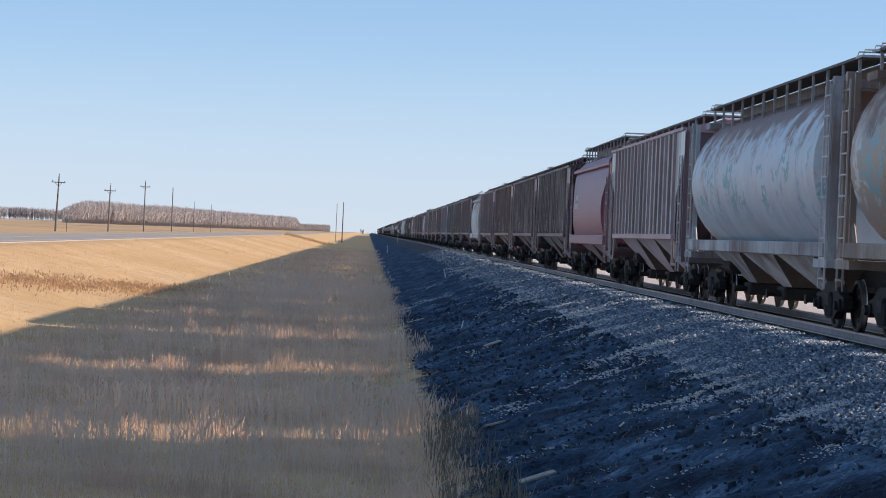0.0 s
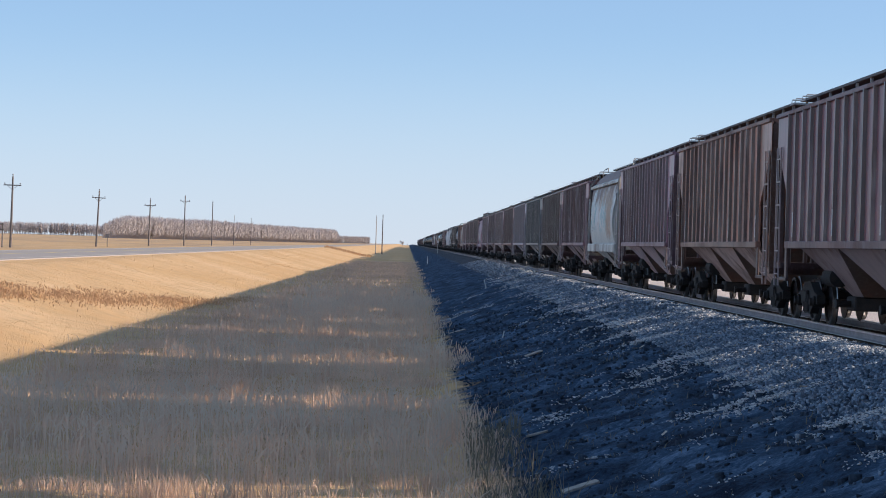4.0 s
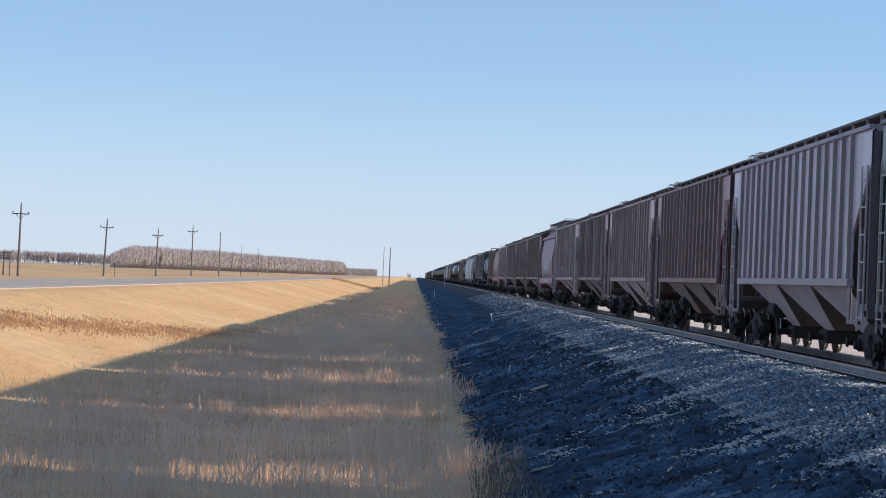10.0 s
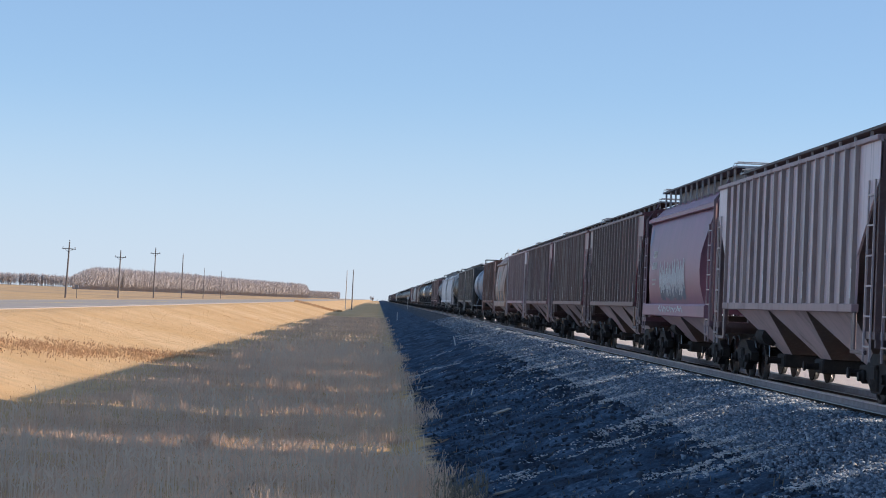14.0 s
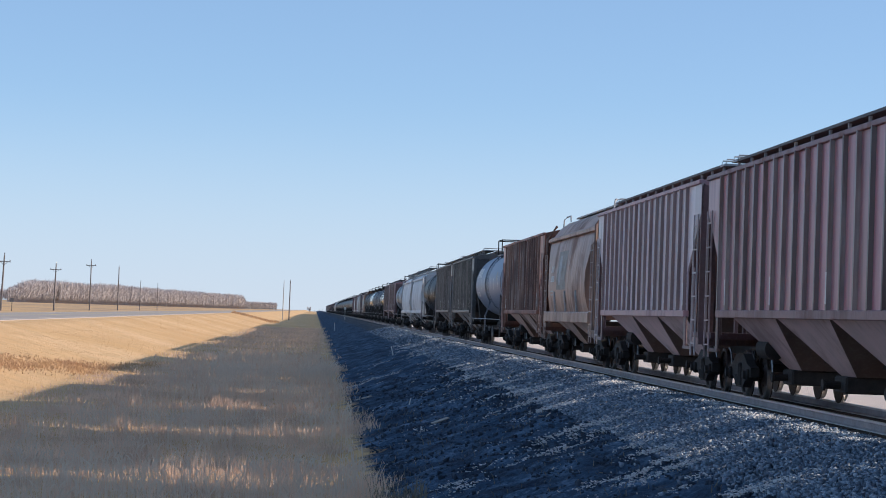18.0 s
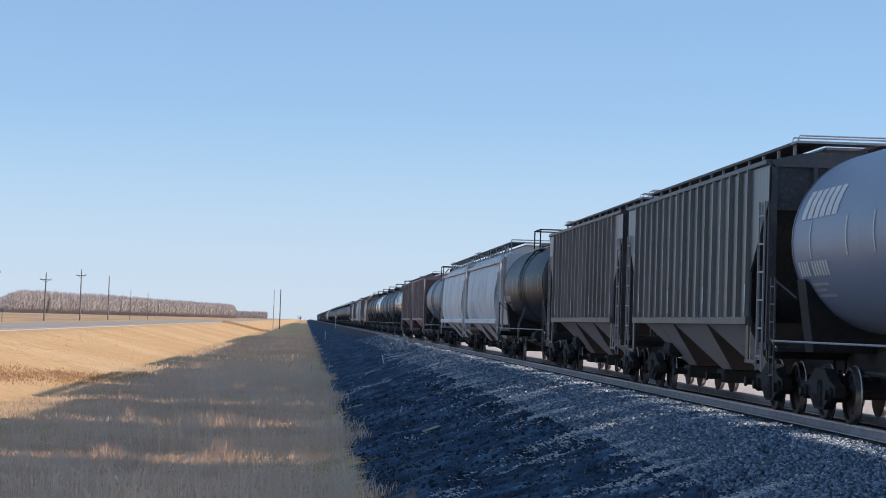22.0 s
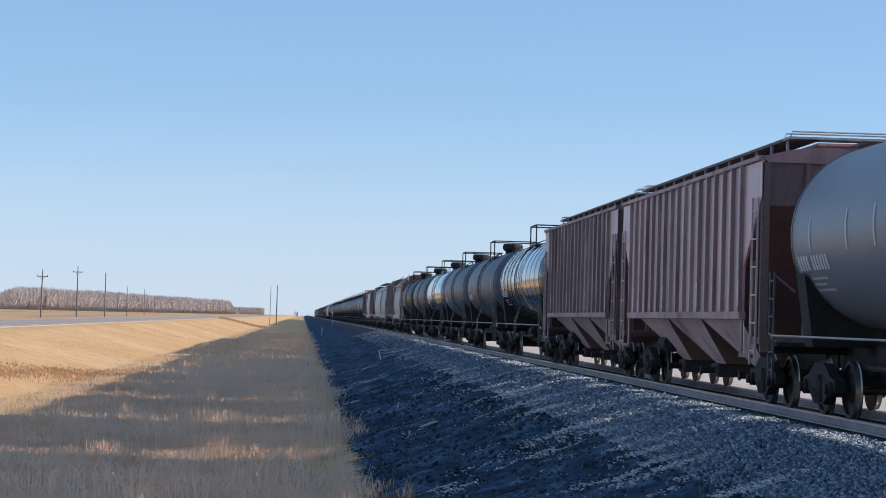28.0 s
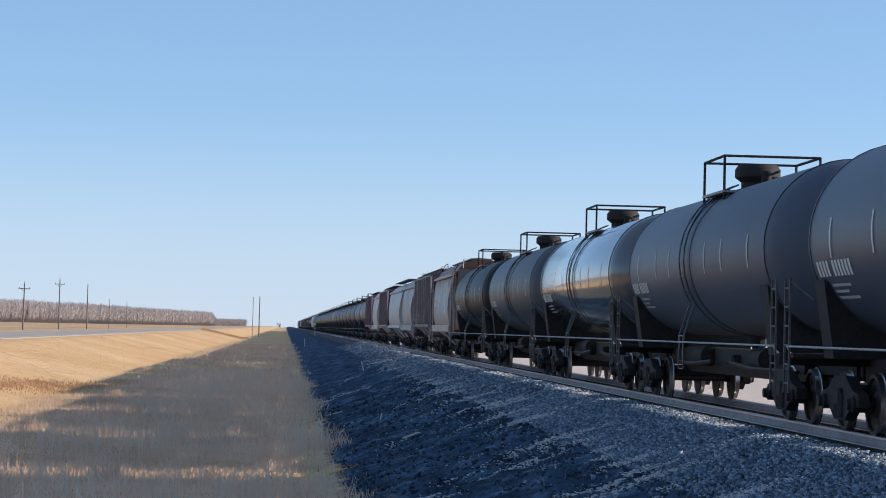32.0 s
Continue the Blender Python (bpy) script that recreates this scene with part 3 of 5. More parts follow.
def hopper_bays(car, spans, top, lite, reach=1.42):
    """Tapered discharge hoppers with sliding gates below the body."""
    for y0, y1 in spans:
        mid = (y0 + y1) / 2
        bm = fresh()
        lo = [(-0.55, mid - 0.55, 0.62), (0.55, mid - 0.55, 0.62), (0.55, mid + 0.55, 0.62), (-0.55, mid + 0.55, 0.62)]
        hi = [(-reach, y0, top), (reach, y0, top), (reach, y1, top), (-reach, y1, top)]
        lv, hv = [bm.verts.new(p) for p in lo], [bm.verts.new(p) for p in hi]
        for k in (1, 3):
            bm.faces.new((lv[k], lv[(k + 1) % 4], hv[(k + 1) % 4], hv[k]))
        bm.faces.new(lv[::-1])
        bm.faces.new(hv)
        bay = part("hopper_bay", bm, PAINT, car)
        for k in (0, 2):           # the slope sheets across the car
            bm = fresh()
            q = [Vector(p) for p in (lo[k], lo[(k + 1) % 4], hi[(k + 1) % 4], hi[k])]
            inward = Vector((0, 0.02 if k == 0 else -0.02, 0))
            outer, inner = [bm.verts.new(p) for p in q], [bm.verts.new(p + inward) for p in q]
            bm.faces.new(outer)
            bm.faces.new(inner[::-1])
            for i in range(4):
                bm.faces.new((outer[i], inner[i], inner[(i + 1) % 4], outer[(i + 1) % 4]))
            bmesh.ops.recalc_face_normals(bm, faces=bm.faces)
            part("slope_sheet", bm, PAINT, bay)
        bm = fresh()
        box(bm, -0.7, 0.7, mid - 0.42, mid + 0.42, 0.34, 0.62, 0.03)
        for s in (-1, 1):
            turned(bm, [(s * 0.7, 0.07), (s * 0.95, 0.07), (s * 0.96, 0.1), (s * 1.0, 0.1)], 10, lambda a, u, v: (a, mid + u, 0.47 + v))
        part("outlet_gate", bm, STEEL_DARK, bay)


def under_gear(car, half, lite):
    bm = fresh()
    box(bm, -0.2, 0.2, -half + 0.9, half - 0.9, 0.78, 1.08)
    part("centre_sill", bm, STEEL_DARK, car)
    if lite:
        return
    bm = fresh()
    turned(bm, [(-0.5, 0.05), (-0.46, 0.2), (0.46, 0.2), (0.5, 0.05)], 12, lambda a, u, v: (-0.85 + u, half - 3.9 + a, 0.98 + v))
    part("air_reservoir", bm, STEEL_DARK, car, smooth=True)


def ribbed_hopper(lite, truck):
    """A covered hopper with flat ribbed sides, three discharge bays and a raised roof walk."""
    car = new("hopper_car")
    half = LEN["R"] / 2
    e = half - 0.45                       # end of the roof and side sheets
    sill, eave = 1.66, 4.4
    side = [(-e, eave), (-e, 3.7), (-e + 1.5, 2.5), (-e + 1.55, sill), (e - 1.55, sill), (e - 1.5, 2.5), (e, 3.7), (e, eave)]
    for s in (-1, 1):
        x = s * 1.49
        bm = fresh()
        prism(bm, side, lambda u, v, w: (w, u, v), x - 0.02, x + 0.02)
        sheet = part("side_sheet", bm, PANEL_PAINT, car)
        n = 17
        shared = None
        plain_side = lite or s > 0             # ribs on the side turned from the camera are joined in one mesh
        joined = fresh() if plain_side else None
        for k in range(n):
            y = -e + 1.62 + k * (2 * e - 3.24) / (n - 1)
            if plain_side:
                box(joined, s * 1.51, s * 1.56, y - 0.035, y + 0.035, sill + 0.02, eave - 0.05)
                continue
            if shared is None:
                bm = fresh()
                prism(bm, [(0, -0.065), (0.072, -0.035), (0.072, 0.035), (0, 0.065)], lambda u, v, w: (s * (1.508 + u), v, w), sill + 0.02, eave - 0.05)
                bmesh.ops.recalc_face_normals(bm, faces=bm.faces)
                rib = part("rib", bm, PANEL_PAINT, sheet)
                shared = rib.data
            else:
                rib = new("rib", shared)
                rib.parent = sheet
            rib.location = (0, y, 0)
        if plain_side:
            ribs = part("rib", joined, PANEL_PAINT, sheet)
            ribs["kind"] = "stuff"
        if not lite:                           # white strips low on some of the ribs
            bm = fresh()
            box(bm, s * 1.579, s * 1.584, -0.035, 0.035, sill + 0.12, sill + 0.62)
            strip_mesh = part("reflector_strip", bm, WHITE_PAINT, sheet)
            for k in (0, 5, 10, 15):
                ob = strip_mesh if k == 0 else new("reflector_strip", strip_mesh.data)
                ob.parent = sheet
                ob.location = (0, -e + 1.62 + k * (2 * e - 3.24) / (n - 1), 0)
        bm = fresh()
        box(bm, s * 1.46, s * 1.57, -e, e, eave - 0.07, eave + 0.02, 0.012)
        part("top_chord", bm, PAINT, car)
        bm = fresh()
        box(bm, s * 1.45, s * 1.58, -e + 1.5, e - 1.5, sill - 0.12, sill + 0.03, 0.015)
        part("side_sill", bm, PAINT, car)
    bm = fresh()
    prism(bm, [(-1.52, eave), (-0.95, eave + 0.14), (-0.4, eave + 0.18), (0.4, eave + 0.18), (0.95, eave + 0.14), (1.52, eave), (1.4, eave - 0.1), (-1.4, eave - 0.1)],
          lambda u, v, w: (u, w, v), -e, e)
    part("roof", bm, PAINT, car)
    for k in range(3):
        y0 = -e + 0.7 + k * (2 * e - 1.4) / 3
        part("roof_hatch", box(fresh(), -0.4, 0.4, y0 + 0.04, y0 + (2 * e - 1.4) / 3 - 0.04, eave + 0.15, eave + 0.33, 0.05), PAINT, car)
    for s in (-1, 1):
        bm = fresh()
        prism(bm, [(e - 0.06, eave), (e - 0.06, 3.55), (e - 2.9, sill - 0.1), (e - 2.95, sill - 0.02), (e - 0.12, 3.6), (e - 0.12, eave)],
              lambda u, v, w: (w, s * u, v), -1.46, 1.46)
        bmesh.ops.recalc_face_normals(bm, faces=bm.faces)
        part("end_slope", bm, PAINT, car)
        bm = fresh()
        box(bm, -1.52, 1.52, s * (e - 0.75), s * (e + 0.12), 1.12, 1.24)
        box(bm, -1.5, 1.5, s * (e + 0.02), s * (e + 0.1), 0.98, 1.14)
        part("end_platform", bm, PAINT, car)
        for t in () if lite else (-1, 1):
            bm = fresh()
            box(bm, t * 1.36, t * 1.5, s * (e - 0.1), s * e, 1.24, eave - 0.1)
            tube(bm, [(t * 0.7, s * (e - 0.02), 1.24), (t * 0.7, s * (e - 0.02), eave - 0.1)], 0.05, 5)
            tube(bm, [(t * 1.4, s * (e - 1.05), 1.2), (t * 1.4, s * (e - 1.05), 2.6)], 0.05, 5)
            part("corner_post", bm, PAINT, car)
            if not lite:
                ladder(car, t * 1.54, s * (e - 0.62), s * (e - 0.14), 0.75, 3.7, 6)
                bm = fresh()                   # stirrup plate and step below the end of the sill
                box(bm, t * 1.5, t * 1.54, s * (e - 1.62), s * (e - 1.38), 0.92, sill - 0.1, 0.01)
                box(bm, t * 1.48, t * 1.55, s * (e - 1.62), s * (e - 0.6), 0.86, 0.93, 0.01)
                part("sill_step", bm, PAINT, car)
    sp = 2 * e - 4.5
    hopper_bays(car, [(-sp / 2 + k * sp / 3, -sp / 2 + (k + 1) * sp / 3) for k in range(3)], sill - 0.06, lite)
    roof_walk(car, e, eave + 0.37, lite, eave=eave + 0.05)
    under_gear(car, half, lite)
    end_gear(car, half, lite)
    for y in (-1, 1):
        add_truck(car, y * (half - 2.1), truck)
    return car


def swept(bm, section, y0, y1, cut0=0.0, cut1=0.0, steps=2):
    """A skin with the given half section (x, z), mirrored; its ends lean in by cut towards the bottom."""
    ring = [(x, z) for x, z in section] + [(-x, z) for x, z in section[::-1]]
    rows = []
    for k in range(steps + 1):
        f = k / steps
        row = []
        for x, z in ring:
            lean = float(np.interp(z, [1.4, 1.8, 2.4, 2.9, 3.7, 4.3], [0.7, 0.85, 1.0, 0.95, 0.35, 0.0]))
            a, b = y0 + cut0 * lean, y1 - cut1 * lean
            row.append(bm.verts.new((x, a + f * (b - a), z)))
        rows.append(row)
    n = len(ring)
    for a, b in zip(rows, rows[1:]):
        for i in range(n):
            bm.faces.new((a[i], a[(i + 1) % n], b[(i + 1) % n], b[i]))
    bm.faces.new(rows[0][::-1])
    bm.faces.new(rows[-1])
    bmesh.ops.recalc_face_normals(bm, faces=bm.faces)
    return bm


TEARDROP = [(0.0, 4.72), (0.4, 4.7), (0.75, 4.6), (1.05, 4.42), (1.28, 4.18), (1.41, 3.85), (1.49, 3.4), (1.55, 2.9), (1.565, 2.5), (1.55, 2.15), (1.5, 1.85), (1.42, 1.55), (1.36, 1.42)]


def curved_hopper(kind, lite, truck, raised=False, badge=False):
    """A covered hopper with smooth curved sides that bulge low down, a deep side sill and a roof walk."""
    car = new("hopper_car")
    half = LEN[kind] / 2
    e = half - 0.5
    bm = fresh()
    lift = 0.0 if kind == "L" or raised else 0.13        # a fuller roof where the walk lies on it
    section = [(x, z + lift * min(max((z - 4.1) / 0.5, 0), 1)) for x, z in TEARDROP]
    swept(bm, section, -e + 0.15, e - 0.15, 1.5, 1.5)
    part("body_shell", bm, PAINT, car, smooth=True)
    for s in (-1, 1):
        bm = fresh()
        low = 1.30 if kind == "C" else 1.43
        prism(bm, [(1.37, low), (1.56, low), (1.58, low + 0.03), (1.58, 1.60), (1.54, 1.64), (1.37, 1.64)], lambda u, v, w: (s * u, w, v), -e + 0.5, e - 0.5)
        bmesh.ops.recalc_face_normals(bm, faces=bm.faces)
        part("side_sill", bm, PAINT, car)
        bm = fresh()
        prism(bm, [(1.26, 4.1), (1.4, 4.0), (1.46, 4.02), (1.46, 4.12), (1.32, 4.2)], lambda u, v, w: (s * u, w, v), -e + 0.2, e - 0.2)
        bmesh.ops.recalc_face_normals(bm, faces=bm.faces)
        part("eave_rail", bm, PAINT, car)
    if badge:
        for s in (-1, 1):
            for k in range(3):
                y = -e * 0.45 + k * e * 0.45
                bm = fresh()
                tube(bm, [(s * 1.52, y, 1.62), (s * 1.57, y, 2.1), (s * 1.575, y, 2.3)], 0.035, 5)
                part("jacking_rib", bm, STEEL_PALE, car)
    for s in (-1, 1):
        bm = fresh()
        box(bm, -1.52, 1.52, s * (e - 0.85), s * (e + 0.1), 1.12, 1.25)
        part("end_platform", bm, PAINT, car)
        bm = fresh()
        prism(bm, [(e - 0.02, 4.35), (e - 0.02, 2.95), (e - 0.08, 2.9), (e - 0.25, 4.35)], lambda u, v, w: (w, s * u, v), -1.2, 1.2)
        bmesh.ops.recalc_face_normals(bm, faces=bm.faces)
        part("end_bulkhead", bm, PAINT, car)
        for t in () if lite else (-1, 1):
            bm = fresh()
            prism(bm, [(e - 0.42, 1.25), (e + 0.02, 1.25), (e + 0.02, 4.25), (e - 0.1, 4.25), (e - 0.1, 3.1)], lambda u, v, w: (t * w, s * u, v), 1.28, 1.34)
            bmesh.ops.recalc_face_normals(bm, faces=bm.faces)
            part("end_gusset", bm, PAINT, car)
            bm = fresh()
            tube(bm, [(t * 1.47, s * (e + 0.02), 1.2), (t * 1.47, s * (e + 0.02), 4.15), (t * 1.15, s * (e + 0.02), 4.62)], 0.05, 6)
            part("corner_post", bm, PAINT, car)
            if not lite:
                ladder(car, t * 1.52, s * (e - 0.55), s * (e - 0.05), 0.75, 3.6, 8)
    n = 3 if kind == "L" else 2
    sp = 2 * e - 4.4
    hopper_bays(car, [(-sp / 2 + k * sp / n, -sp / 2 + (k + 1) * sp / n) for k in range(n)], 1.38 if kind == "C" else 1.5, lite, 1.36)
    if kind == "L":
        roof_walk(car, e, 4.88, lite, eave=4.38)
    elif raised:
        part("hatch_coaming", box(fresh(), -0.62, 0.62, -e + 0.5, e - 0.5, 4.5, 4.94, 0.03), PAINT, car)
        roof_walk(car, e + 0.1, 5.0, lite, eave=4.3)
    else:
        bm = fresh()
        box(bm, -0.55, 0.55, -e + 0.6, e - 0.6, 4.86, 4.91)
        part("running_board", bm, STEEL_GALV, car)
        for s in () if lite else (-1, 1):
            for t in (-1, 1):
                bm = fresh()
                tube(bm, [(t * 0.95, s * (e - 0.12), 4.4), (t * 0.93, s * (e - 0.2), 4.84), (t * 0.85, s * (e - 0.34), 4.93), (t * 0.8, s * (e - 1.05), 4.95), (t * 0.8, s * (e - 1.1), 4.75)], 0.024, 6)
                part("roof_grab_rail", bm, STEEL_PALE, car)
    n = 4 if kind == "C" else 6
    for k in range(0 if lite else n):
        y = -e + 1.5 + k * (2 * e - 3) / (n - 1)
        bm = fresh()
        turned(bm, [(4.64, 0.34), (4.79 + lift, 0.34), (4.83 + lift, 0.27)], 14, lambda a, u, v: (u, y + v, a))
        part("roof_hatch", bm, PAINT, car, smooth=True)
    if not lite and kind == "C":
        side_marks(car, e, section, badge)
    if kind == "L":
        part("hatch_coaming", box(fresh(), -0.44, 0.44, -e + 0.8, e - 0.8, 4.6, 4.77, 0.03), PAINT, car)
    under_gear(car, half, lite)
    end_gear(car, half, lite)
    for y in (-1, 1):
        add_truck(car, y * (half - 2.05), truck)
    return car


def plate_on_side(bm, section, y0, y1, z0, z1, s, out=0.01):
    """A thin plate that follows the curved side."""
    zs, xs = [z for x, z in section][::-1], [x for x, z in section][::-1]
    rows = []
    for k in range(5):
        z = z0 + k * (z1 - z0) / 4
        x = s * (float(np.interp(z, zs, xs)) + out)
        rows.append((bm.verts.new((x, y0, z)), bm.verts.new((x, y1, z))))
    for a, b in zip(rows, rows[1:]):
        f = (a[0], a[1], b[1], b[0])
        bm.faces.new(f if s > 0 else f[::-1])
    return bm


def side_marks(car, e, section, badge):
    """Blocks in place of the reporting marks on both sides; one car also wears a pale faded panel."""
    for s in (-1, 1):
        start, way = -s * (e - 2.4), s
        for z, n in ((2.95, 4), (2.62, 5)):
            for k in range(n):
                y = start + way * k * 0.21
                part("mark_block", plate_on_side(fresh(), section, min(y, y + way * 0.13), max(y, y + way * 0.13), z, z + 0.2, s), WHITE_PAINT, car)
        for w, z in ((0.9, 2.3), (0.7, 2.18)):
            part("data_line", plate_on_side(fresh(), section, min(start, start + way * w), max(start, start + way * w), z, z + 0.04, s), PALE_LETTER, car)
        if badge:
            y0 = -s * 2.6
            part("faded_panel", plate_on_side(fresh(), section, min(y0, y0 + way * 2.6), max(y0, y0 + way * 2.6), 2.35, 3.6, s), FADED_PANEL, car, "faded pale grey-green painted panel")
            bm = fresh()
            for k in range(10):
                z = 2.5 + k * 0.095
                w = 0.34 * math.sin(math.pi * min((k + 1.2) / 7, (12 - k) / 11))
                plate_on_side(bm, section, y0 + way * 0.9 - w, y0 + way * 0.9 + w, z, z + 0.095, s, 0.016)
            part("drop_emblem", bm, PALE_LETTER, car, "pale drop-shaped emblem")


def sprayed(car, e):
    """Sprayed lettering without words: spiky pale shapes over a dark blue block, a scrawl on the sill and a blue patch."""
    dice = random.Random(19)
    section = TEARDROP
    bm, dark = fresh(), fresh()
    for k in range(26):
        y = 2.7 - k * 0.2
        low, high = 1.72 + dice.uniform(0, 0.12), 2.12 + dice.uniform(-0.1, 0.2)
        plate_on_side(dark, section, y - 0.2, y, low, high, -1, 0.008)
        for q in range(2):
            plate_on_side(bm, section, y - 0.1 * q - 0.085, y - 0.1 * q, high - dice.uniform(0.05, 0.3), 2.3 + dice.uniform(0.1, 0.55), -1, 0.013)
    part("sprayed_block", dark, SPRAY_BLUE, car, "sprayed dark slate-blue block")
    part("sprayed_spikes", bm, SPRAY_PALE, car, "sprayed pale spiky shapes")
    bm = fresh()
    for k in range(30):
        y, z = 2.6 - k * 0.17, 1.45 + 0.06 * math.sin(k * 1.9) + dice.uniform(0, 0.03)
        box(bm, -1.586, -1.581, y - 0.12, y, z, z + dice.uniform(0.03, 0.1))
    part("sprayed_scrawl", bm, SPRAY_PALE, car, "pale scrawl on the sill")
    bm = fresh()
    for k in range(7):
        w = 0.3 * math.sin(math.pi * (k + 0.7) / 7.4)
        plate_on_side(bm, section, e - 1.3 - w, e - 1.3 + w, 3.25 + k * 0.09, 3.34 + k * 0.09, -1, 0.008)
    part("sprayed_patch", bm, SPRAY_PATCH, car, "faded blue sprayed patch")


def barrel_hopper(lite, truck):
    """A covered hopper with a round barrel body between open end frames."""
    car = new("hopper_car")
    half = LEN["B"] / 2
    e = half - 0.45
    bm = fresh()
    sec = [(0.0, 4.62)] + [(1.6 * math.sin(a), 2.95 + 1.67 * math.cos(a)) for a in np.linspace(0.2, 2.6, 15)]
    swept(bm, sec, -e + 1.1, e - 1.1, 0.0, 0.0, steps=3)
    part("body_barrel", bm, PAINT, car, smooth=True)
    for s in (-1, 1):
        bm = fresh()
        box(bm, s * 1.38, s * 1.54, -e + 0.3, e - 0.3, 1.30, 1.56, 0.02)
        part("side_sill", bm, PAINT, car)
        bm = fresh()
        box(bm, -1.54, 1.54, s * (e - 1.05), s * (e + 0.1), 1.12, 1.27)
        part("end_platform", bm, PAINT, car)
        bm = fresh()
        box(bm, -1.2, 1.2, s * (e - 1.08), s * (e - 0.3), 4.28, 4.42)
        part("end_roof", bm, PAINT, car)
        for t in (-1, 1):
            bm = fresh()
            box(bm, t * 1.36, t * 1.5, s * (e - 0.16), s * e, 1.27, 4.45)
            box(bm, t * 1.36, t * 1.46, s * (e - 0.62), s * (e - 0.54), 1.27, 4.4)
            tube(bm, [(t * 1.4, s * (e - 1.0), 1.27), (t * 1.4, s * (e - 0.1), 2.6)], 0.04, 5)
            part("corner_post", bm, PAINT, car)
            if not lite:
                ladder(car, t * 1.53, s * (e - 0.56), s * (e - 0.08), 0.75, 4.3, 10)
    sp = 2 * e - 4.6
    hopper_bays(car, [(-sp / 2 + k * sp / 3, -sp / 2 + (k + 1) * sp / 3) for k in range(3)], 1.42, lite, 1.36)
    part("hatch_coaming", box(fresh(), -0.44, 0.44, -e + 0.9, e - 0.9, 4.5, 4.8, 0.04), PAINT, car)
    roof_walk(car, e, 4.84, lite, eave=4.0)
    under_gear(car, half, lite)
    end_gear(car, half, lite)
    for y in (-1, 1):
        add_truck(car, y * (half - 2.1), truck)
    return car


def tank_car(lite, truck, marks=True, belt=True, rings=0, logo=False):
    """A tank car: domed shell on a stub sill, side handrail, ladders and a railed manway platform."""
    car = new("tank_car")
    half = LEN["T"] / 2
    r, zc, e = 1.5, 2.93, half - 0.85
    bm = fresh()
    head = [(0.0, 0.02), (0.05, 0.5), (0.16, 0.9), (0.33, 1.2), (0.52, 1.38), (0.7, 1.47), (0.85, r)]
    prof = [(-e + a, q) for a, q in head] + [(e - a, q) for a, q in head[::-1]]
    turned(bm, prof, 56, lambda a, u, v: (u, a, zc + v))
    bmesh.ops.recalc_face_normals(bm, faces=bm.faces)
    shell = part("tank_shell", bm, TANK_PAINT, car, smooth=True)
    hoops = [-e + 0.86, e - 0.86] + ([-0.34, 0.34] if belt else []) + [(-e + 0.86) + (2 * e - 1.72) * (k + 1) / (rings + 1) for k in range(rings)]
    for y in hoops:
        bm = fresh()
        w = 0.02 if rings and abs(y) < e - 1 else 0.12 if abs(y) < 1 else 0.04
        turned(bm, [(y - w, r - 0.02), (y - w * 0.8, r + 0.012), (y + w * 0.8, r + 0.012), (y + w, r - 0.02)], 48, lambda a, u, v: (u, a, zc + v))
        part("jacket_band", bm, TANK_PAINT, shell, smooth=True)
    for s in (-1, 1):
        bm = fresh()
        prism(bm, [(-1.25, 1.12), (1.25, 1.12), (1.42, 2.3), (0.9, 1.72), (0, 1.5), (-0.9, 1.72), (-1.42, 2.3)], lambda u, v, w: (u, w, v), s * (half - 2.35), s * (half - 1.75))
        bmesh.ops.recalc_face_normals(bm, faces=bm.faces)
        part("bolster_saddle", bm, STEEL_DARK, car)
        bm = fresh()
        box(bm, -0.22, 0.22, s * (half - 3.6), s * (half - 0.4), 0.8, 1.25)
        box(bm, -1.5, 1.5, s * (half - 0.75), s * (half - 0.35), 1.1, 1.17)
        box(bm, -1.5, 1.5, s * (half - 0.45), s * (half - 0.35), 0.98, 1.12)
        part("stub_sill", bm, STEEL_DARK, car)
        bm = fresh()                                  # side handrail, bent down at its ends
        x = s * 1.56
        tube(bm, [(s * 1.48, -half + 0.5, 1.14), (x, -half + 0.56, 1.28), (x, half - 0.56, 1.28), (s * 1.48, half - 0.5, 1.14)], 0.018, 6)
        part("handrail", bm, STEEL_PALE, car)
        for t in (-1, 1):
            y0, y1 = t * (half - 0.72), t * (half - 0.38)
            steps = ladder(car, x, y0, y1, 0.55, 2.35, 6, GRATING, "end_ladder")
            part("ladder_brace", tube(fresh(), [(x, y0, 2.3), (s * 1.3, y0 - t * 0.5, 2.0)], 0.02, 4), GRATING, steps)
        if not lite:                                  # centre ladder that follows the shell
            bm = fresh()
            arc = [(s * (r + 0.09) * math.cos(a), zc + (r + 0.09) * math.sin(a)) for a in np.linspace(-0.75, 1.25, 12)]
            arc = [(s * 1.56, 0.75)] + [(s * 1.56, 1.4)] + [p for p in arc if p[1] > 1.9]
            for y in (-0.25, 0.25):
                tube(bm, [(u, y, z) for u, z in arc], 0.018, 5)
            for k in range(len(arc) - 1):
                u, z = arc[k]
                tube(bm, [(u, -0.25, z), (u, 0.25, z)], 0.013, 4)
            part("side_ladder", bm, TANK_PAINT, car)
    top = zc + r
    bm = fresh()
    turned(bm, [(top - 0.12, 0.33), (top + 0.1, 0.33), (top + 0.2, 0.46), (top + 0.36, 0.46), (top + 0.4, 0.43), (top + 0.45, 0.4), (top + 0.46, 0.15)], 20, lambda a, u, v: (u, 0.35 + v, a))
    for y in (-0.5, 1.15):
        turned(bm, [(top - 0.08, 0.1), (top + 0.22, 0.1), (top + 0.22, 0.14), (top + 0.27, 0.14)], 10, lambda a, u, v: (u, y + v, a))
